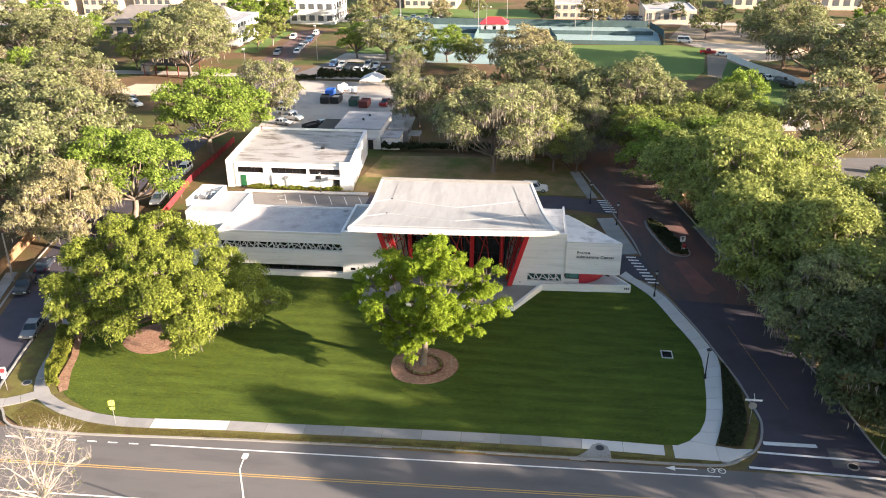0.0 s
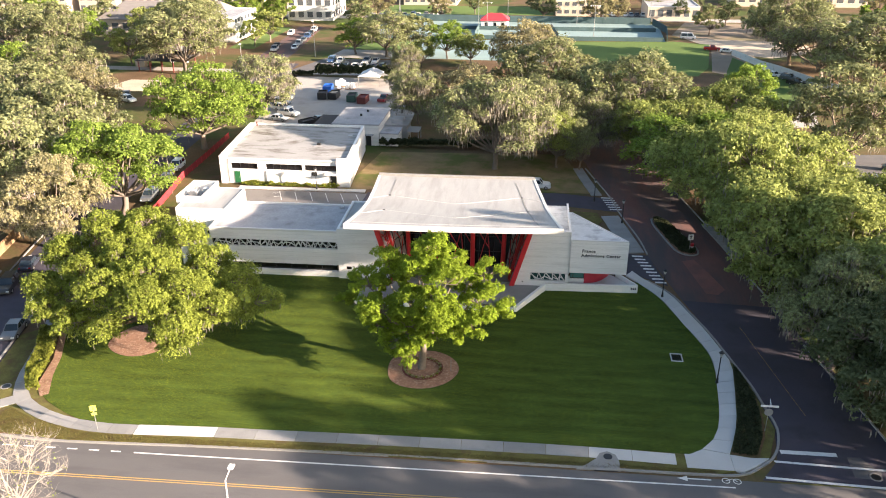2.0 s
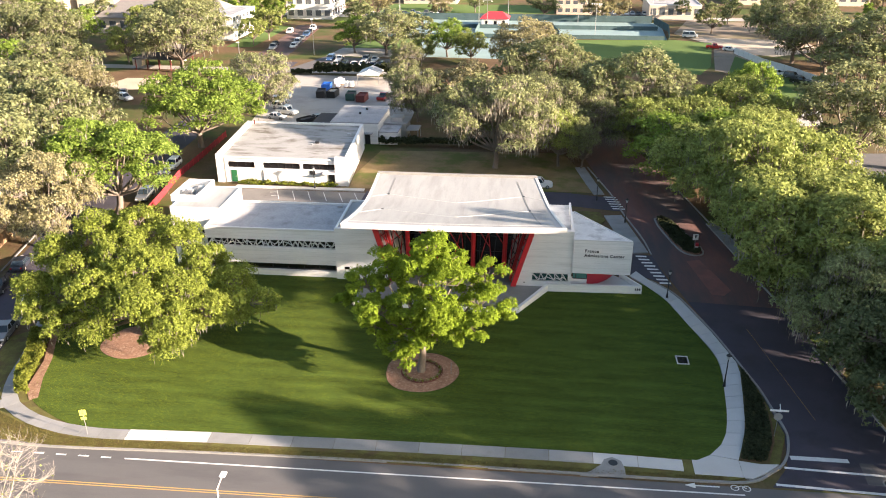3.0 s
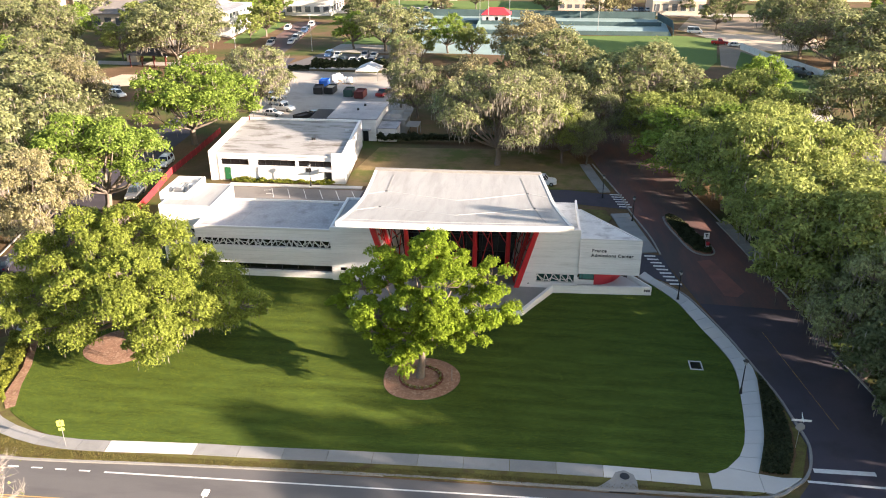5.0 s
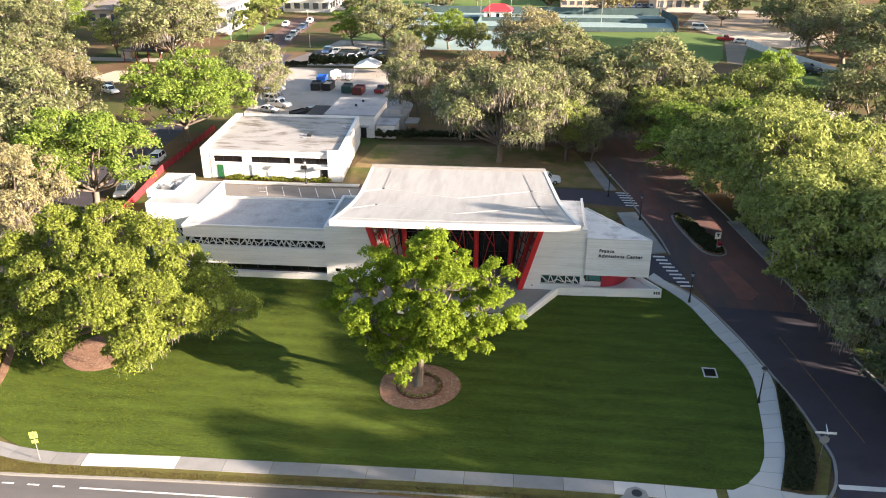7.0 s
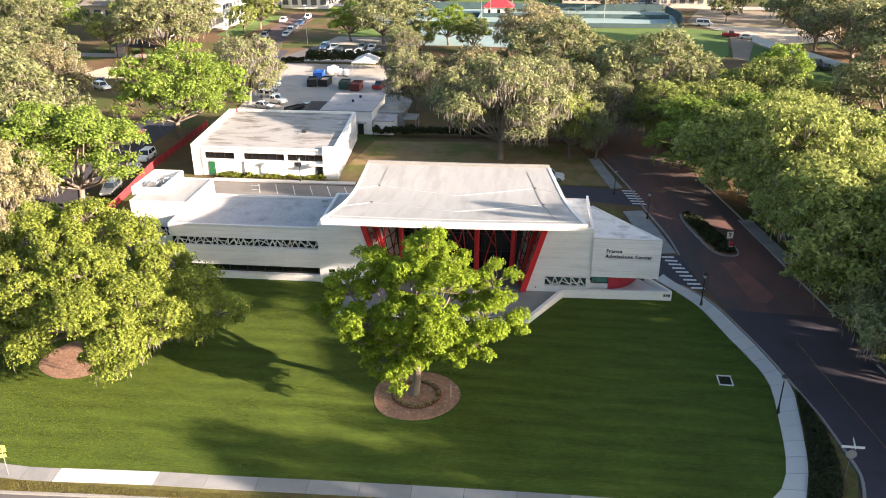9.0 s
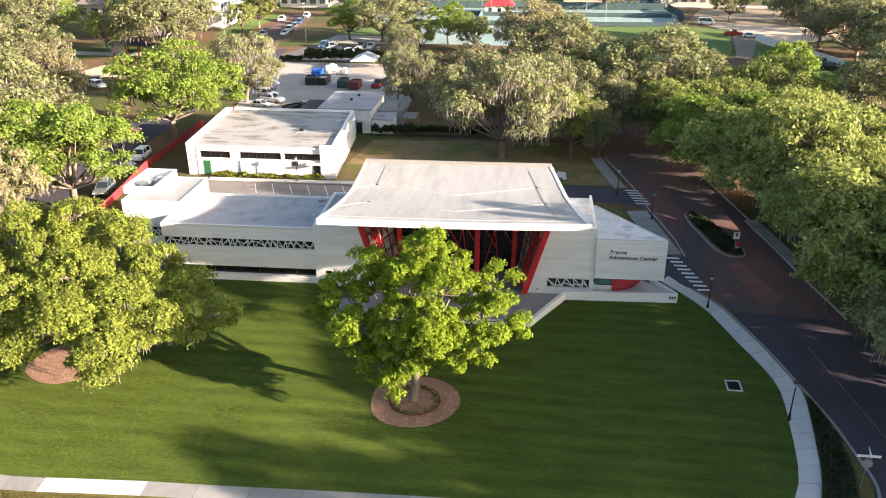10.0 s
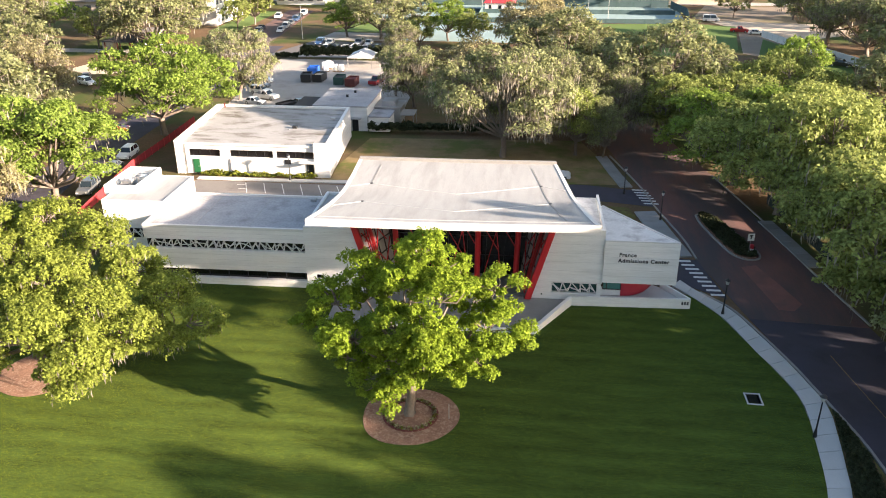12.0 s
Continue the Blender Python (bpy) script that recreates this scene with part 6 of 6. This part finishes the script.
for i in range(16):
    parked(-84 + 2.8 * i, 338.0 + 4 * (i % 2), 0, rc.choice(cols), "sedan", "in the distant car park")
for i in range(7):
    parked(27 + 2.4 * i, 346, 0, rc.choice(cols), "sedan", "beside the tan building")
for i in range(14):
    parked(-236 + 4.1 * i, 322 + 0.7 * i, 0, rc.choice(cols), "sedan", "before the apartment houses")
# ---- trees ----
# Olive, green, yellow, brown and deep carry extra blue as painted-in distance haze.
L_OLIVE = leaf("olive_oak_leaf", (0.222, 0.242, 0.112))
L_GREEN = leaf("fresh_green_leaf", (0.188, 0.265, 0.048))
L_MAIN = leaf("young_green_leaf", (0.178, 0.248, 0.022))
L_YELLOW = leaf("yellow_green_leaf", (0.232, 0.270, 0.078))
L_LEFT = leaf("fresh_oak_leaf", (0.232, 0.280, 0.050))
L_BROWN = leaf("tan_oak_leaf", (0.265, 0.244, 0.128))
L_DEEP = leaf("deep_green_leaf", (0.132, 0.157, 0.072))

MAIN_LOBES = ((1.3, 1.0, 14.7, 1.7), (-0.1, -0.5, 12.6, 1.9), (3.1, -1.5, 12.0, 2.2), (-4.0, 1.5, 12.4, 1.4), (-6.1, 0.5, 10.1, 1.7), (-4.0, -2.5, 8.5, 2.2), (-2.2, -1.8, 4.5, 1.9), (-1.2, -2.6, 3.5, 1.3), (7.3, 1.0, 11.9, 1.4), (6.8, -1.5, 9.5, 2.2),
              (6.1, -3.0, 7.6, 1.8), (2.7, -3.0, 8.3, 2.2), (-0.3, -2.5, 9.6, 2.2), (3.0, 2.5, 12.7, 1.4), (-2.5, 1.5, 10.1, 1.8), (5.1, 1.5, 9.9, 1.7), (0.8, -3.0, 5.8, 1.1), (3.6, -3.0, 6.5, 1.4), (-0.6, -3.0, 7.1, 1.8), (2.1, -3.5, 10.3, 1.9), (-4.9, -1.3, 6.0, 1.3), (9.1, -0.5, 8.2, 1.1), (-8.1, 0.5, 7.8, 1.1), (-1.0, 5.0, 10.5, 2.1), (3.5, 5.5, 9.5, 2.0), (-4.5, 4.5, 8.5, 1.9))
main_tree = tree("tree", "young oak with fresh green leaves in a ring of mulch", 5, 8.6, 16.0, L_MAIN, 360, 142000, 0.105, trunk=0.42, clump_r=0.078, fork=0.25, lobes=0, extra=MAIN_LOBES)
main_tree.matrix_basis = pose(-10.3, 78.5, 0.15, 0, 0, 0)
LEFT_LOBES = ((-12.8, -0.5, 5.6, 2.1), (-11.7, 3.5, 8.1, 2.5), (-7.5, 5.5, 10.8, 2.3), (-2.8, 6.5, 11.2, 2.3), (2.4, 5.5, 10.0, 2.3), (6.2, 3.5, 8.0, 2.3), (10.0, 2.5, 6.2, 2.1), (13.7, 0.5, 4.7, 1.8), (-7.4, -4.5, 3.4, 2.2), (-3.6, -2.5, 6.4, 3.1), (0.3, 0.5, 8.2, 3.1), (5.2, -1.5, 6.4, 2.8),
              (5.3, -5.5, 5.0, 2.8), (1.6, -4.5, 6.3, 2.8), (9.0, -2.5, 5.0, 2.3), (7.0, -7.5, 3.4, 1.5), (-3.4, 2.5, 9.4, 2.8), (-10.9, -3.5, 4.2, 1.8), (-7.8, 0.5, 7.0, 2.8), (10.9, -1.5, 3.7, 1.8), (4.7, -7.5, 3.8, 1.5), (-2.4, -6.5, 3.8, 1.5))
left_tree = tree("tree", "broad spreading oak with fresh yellow-green leaves and grey moss", 11, 13.2, 15.0, L_LEFT, 440, 170000, 0.122, moss=3600, moss_len=0.85, trunk=0.6, clump_r=0.078, lobes=0, extra=LEFT_LOBES)
left_tree.matrix_basis = pose(-43.2, 82.5, 0.15, 0, 0, 0)
# Stands out of view; added to keep the sun off the wing facade.
pine = tree("tree", "unseen tall pine with a high crown, added to shade the facade", 61, 8.4, 26.5, L_DEEP, 80, 9500, 0.40, low=0.68, trunk=0.4, fork=0.72, clump_r=0.15, sides=5)
pine.matrix_basis = pose(57, 78.5, 0)
bare_tree = tree("tree", "bare tree with pale twigs beside the road", 31, 4.4, 10.5, L_YELLOW, 110, 200, 0.1, low=0.2, trunk=0.15, fork=0.3, bark=PALE_BARK, twigs=6)
bare_tree.matrix_basis = pose(-39.4, 49.4, 0, 0, 0, 0)


def protos(leaves, size, moss, clumps, sides, face):
    f = lambda *a, **k: tree("tree", *a, sides=sides, face=face, head_r=(0.23, 0.38), **k)
    return {
        "olive": f("live oak with olive leaves and hanging grey moss", 21, 9.0, 14.5, L_OLIVE, clumps, leaves, size, moss=int(moss * 0.8), low=0.13, clump_r=0.135),
        "green": f("tree with bright fresh green leaves", 22, 9.0, 14.0, L_GREEN, clumps, leaves, size, moss=moss // 10, low=0.05, clump_r=0.135),
        "brown": f("oak with tan new leaves and grey moss", 23, 9.0, 14.5, L_BROWN, clumps, leaves, size, moss=moss, low=0.04, clump_r=0.135),
        "mossy": f("old live oak draped in long grey moss", 24, 9.0, 15.0, L_OLIVE, clumps, int(leaves * 0.75), size, moss=int(moss * 2.6), low=0.10, clump_r=0.135, moss_len=0.95, bare=0.15),
        "yellow": f("oak with yellow-green leaves", 25, 9.0, 14.0, L_YELLOW, clumps, leaves, size, moss=moss // 4, low=0.13, clump_r=0.135),
        "deep": f("oak with deep green leaves", 26, 9.0, 14.0, L_DEEP, clumps, leaves, size, moss=moss // 4, low=0.04, clump_r=0.135),
    }


NEAR, FAR, DIST = protos(31500, 0.178, 3500, 180, 4, 0.75), protos(14500, 0.235, 2300, 140, 3, 0.45), protos(4200, 0.48, 300, 80, 3, 0.35)
TREES = [
    ("green", -65.8, 118.5, 10.0), ("green", -66.7, 154.2, 9.3), ("brown", -68.6, 104.2, 7.6),
    ("olive", -112.0, 179.7, 10.9), ("olive", -84.4, 133.0, 8.4), ("olive", -109.6, 157.8, 7.9), ("yellow", -93.3, 123.4, 5.5), ("olive", -168.4, 245.4, 8.6), ("green", -133.2, 198.1, 7.6),
    ("yellow", -122.3, 233.2, 9.0), ("green", -151.6, 257.7, 7.7), ("olive", -100.0, 221.3, 10.1), ("mossy", -62.7, 180.7, 8.2), ("yellow", -92.8, 275.5, 6.0), ("green", -114.9, 308.5, 7.4), ("green", -100.9, 314.4, 6.4),
    ("green", -58.0, 256, 8.0, 0.85), ("olive", -47.5, 253, 7.4, 0.85), ("yellow", -34.0, 238, 6.8, 0.9), ("green", -28, 252, 7, 0.95), ("yellow", -20, 243, 7.5, 0.95), ("olive", -39, 262, 6.5, 0.9),
    ("mossy", -25.9, 177.9, 6.2), ("mossy", -31.0, 186.5, 4.2), ("brown", -14.5, 180.3, 7.2), ("mossy", -6.6, 147.9, 10.8), ("brown", -3.0, 230.1, 12.1), ("olive", 2.2, 184.8, 9.0), ("olive", 7.2, 162.3, 6.5), ("mossy", 0.8, 156.7, 7.0), ("mossy", -35.1, 217.2, 4.6),
    # The oak at (38.5, 76) takes the deep leaves to put its shade into colour.
    ("olive", 19.8, 165.9, 8.8, 1.05), ("yellow", 30.9, 168, 9.0, 1.0), ("green", 27.5, 138.5, 9.6, 0.82), ("yellow", 36.5, 141.4, 9.6), ("green", 44.6, 177.0, 7.2, 1.25), ("yellow", 35.0, 117.8, 9.2), ("yellow", 30.8, 127.5, 9.6, 0.95), ("yellow", 35.0, 108.0, 7.8, 1.1), ("yellow", 36.0, 101.5, 9.6, 1.02), ("yellow", 34.8, 92.5, 9.4, 1.05), ("olive", 35.0, 84.0, 9.2, 1.05), ("yellow", 48.2, 107.6, 6.5), ("deep", 38.5, 76.0, 9.0, 0.9),
    ("olive", 57.4, 153, 9.1, 1.05), ("olive", 74, 252, 9.5, 1.1), ("mossy", 77.0, 231.8, 14.0), ("olive", 83.9, 213.3, 12.3), ("olive", 60.0, 303, 7.0), ("green", 111.2, 291.8, 8.1), ("olive", 94.4, 262.2, 9.1),
    ("brown", -64.9, 327.2, 6.8), ("brown", -39.8, 329.1, 5.7), ("brown", 20.8, 326.0, 7.9), ("deep", 1.0, 332.3, 5.6), ("deep", 54.7, 336.6, 4.5), ("olive", -27.6, 347.1, 5.8),
    # Unseen trees to the east, added and sized only for the shadows they cast.
    ("olive", 50, 67, 9.0, 0.95), ("olive", 61, 63.5, 9, 1.18), ("olive", 52, 90, 9.0, 0.85), ("olive", 47, 43, 8.0, 1.2), ("olive", 58, 71, 9.5), ("olive", 74, 72, 10), ("deep", 88, 43.0, 10, 1.15), ("olive", 57, 46.0, 7.0, 1.42), ("olive", 66, 90, 9, 1.0), ("olive", 70, 38, 9.5, 1.25), ("deep", 80, 33, 9.5, 1.1), ("olive", 65, 101, 9, 0.95),
    ("yellow", 25.5, 152, 8.0, 0.9), ("yellow", 36, 156, 8.5), ("yellow", 43, 127, 7.5, 0.75), ("olive", 53, 103, 8, 0.85),
    ("brown", 14, 178, 8.5, 0.95), ("olive", 9.3, 149, 4.4), ("mossy", 10.5, 156, 5.2), ("yellow", 5.0, 150, 4.2), 
    ("yellow", -125, 252, 9, 1.1), ("olive", -113, 258, 8, 1.1), ("yellow", -136, 290, 8), ("olive", -108, 250, 8), ("green", -118, 318, 8), ("green", -108, 322, 8), ("yellow", -95, 266, 6), ("olive", -82, 113, 8), ("olive", -95, 143, 9), ("brown", -100, 168, 9), ("olive", -124, 150, 9), ("yellow", -128, 178, 9.5),
    ("olive", -143, 228, 9), ("brown", -150, 200, 9), ("yellow", -140, 280, 8), ("olive", -160, 288, 8.5), ("brown", -126, 262, 8.5), ("olive", -175, 270, 9), ("green", -190, 295, 9), 
    ("brown", 96, 215, 10), ("olive", 100, 240, 10), ("brown", 90, 282, 8), ("olive", 78, 300, 9), ("brown", 95, 310, 9), ("olive", 118, 260, 10), ("brown", 130, 290, 10),
    ("deep", -66, 300, 7), ("olive", -70, 316, 7), ("brown", 30, 331, 6), ("deep", 70, 325, 7),
]
rt = random.Random(3)
TREES += [(rt.choice(("olive", "olive", "brown", "deep", "yellow")), rt.uniform(-330, 300), rt.uniform(352, 480), rt.uniform(6, 10)) for _ in range(36)]
spare = {}
for i, (kind, x, y, r, *more) in enumerate(TREES):
    s = r / 9.0 * 1.08
    tall = more[0] if more else 1.25 if 33 < x < 48 and y < 105 else 1.18 if x > 25 and y < 130 else 1.0
    lib = DIST if y > 260 or x > 63 and y < 105 else NEAR if y < 165 and -80 < x < 49 else FAR if y < 260 else DIST
    m = pose(x, y, 0, 0, 0, rt.uniform(0, 360)) @ Matrix.Diagonal((s, s, min(1.15, max(0.75, s ** 0.6)) * tall, 1))
    key = (id(lib), kind)
    if key not in spare:
        spare[key] = True
        lib[kind].matrix_basis = m
    else:
        copy_thing(lib[kind], m)
for lib in (NEAR, FAR, DIST):
    for kind, o in lib.items():
        if (id(lib), kind) not in spare:
            for c in list(o.children) + [o]:
                bpy.data.objects.remove(c)
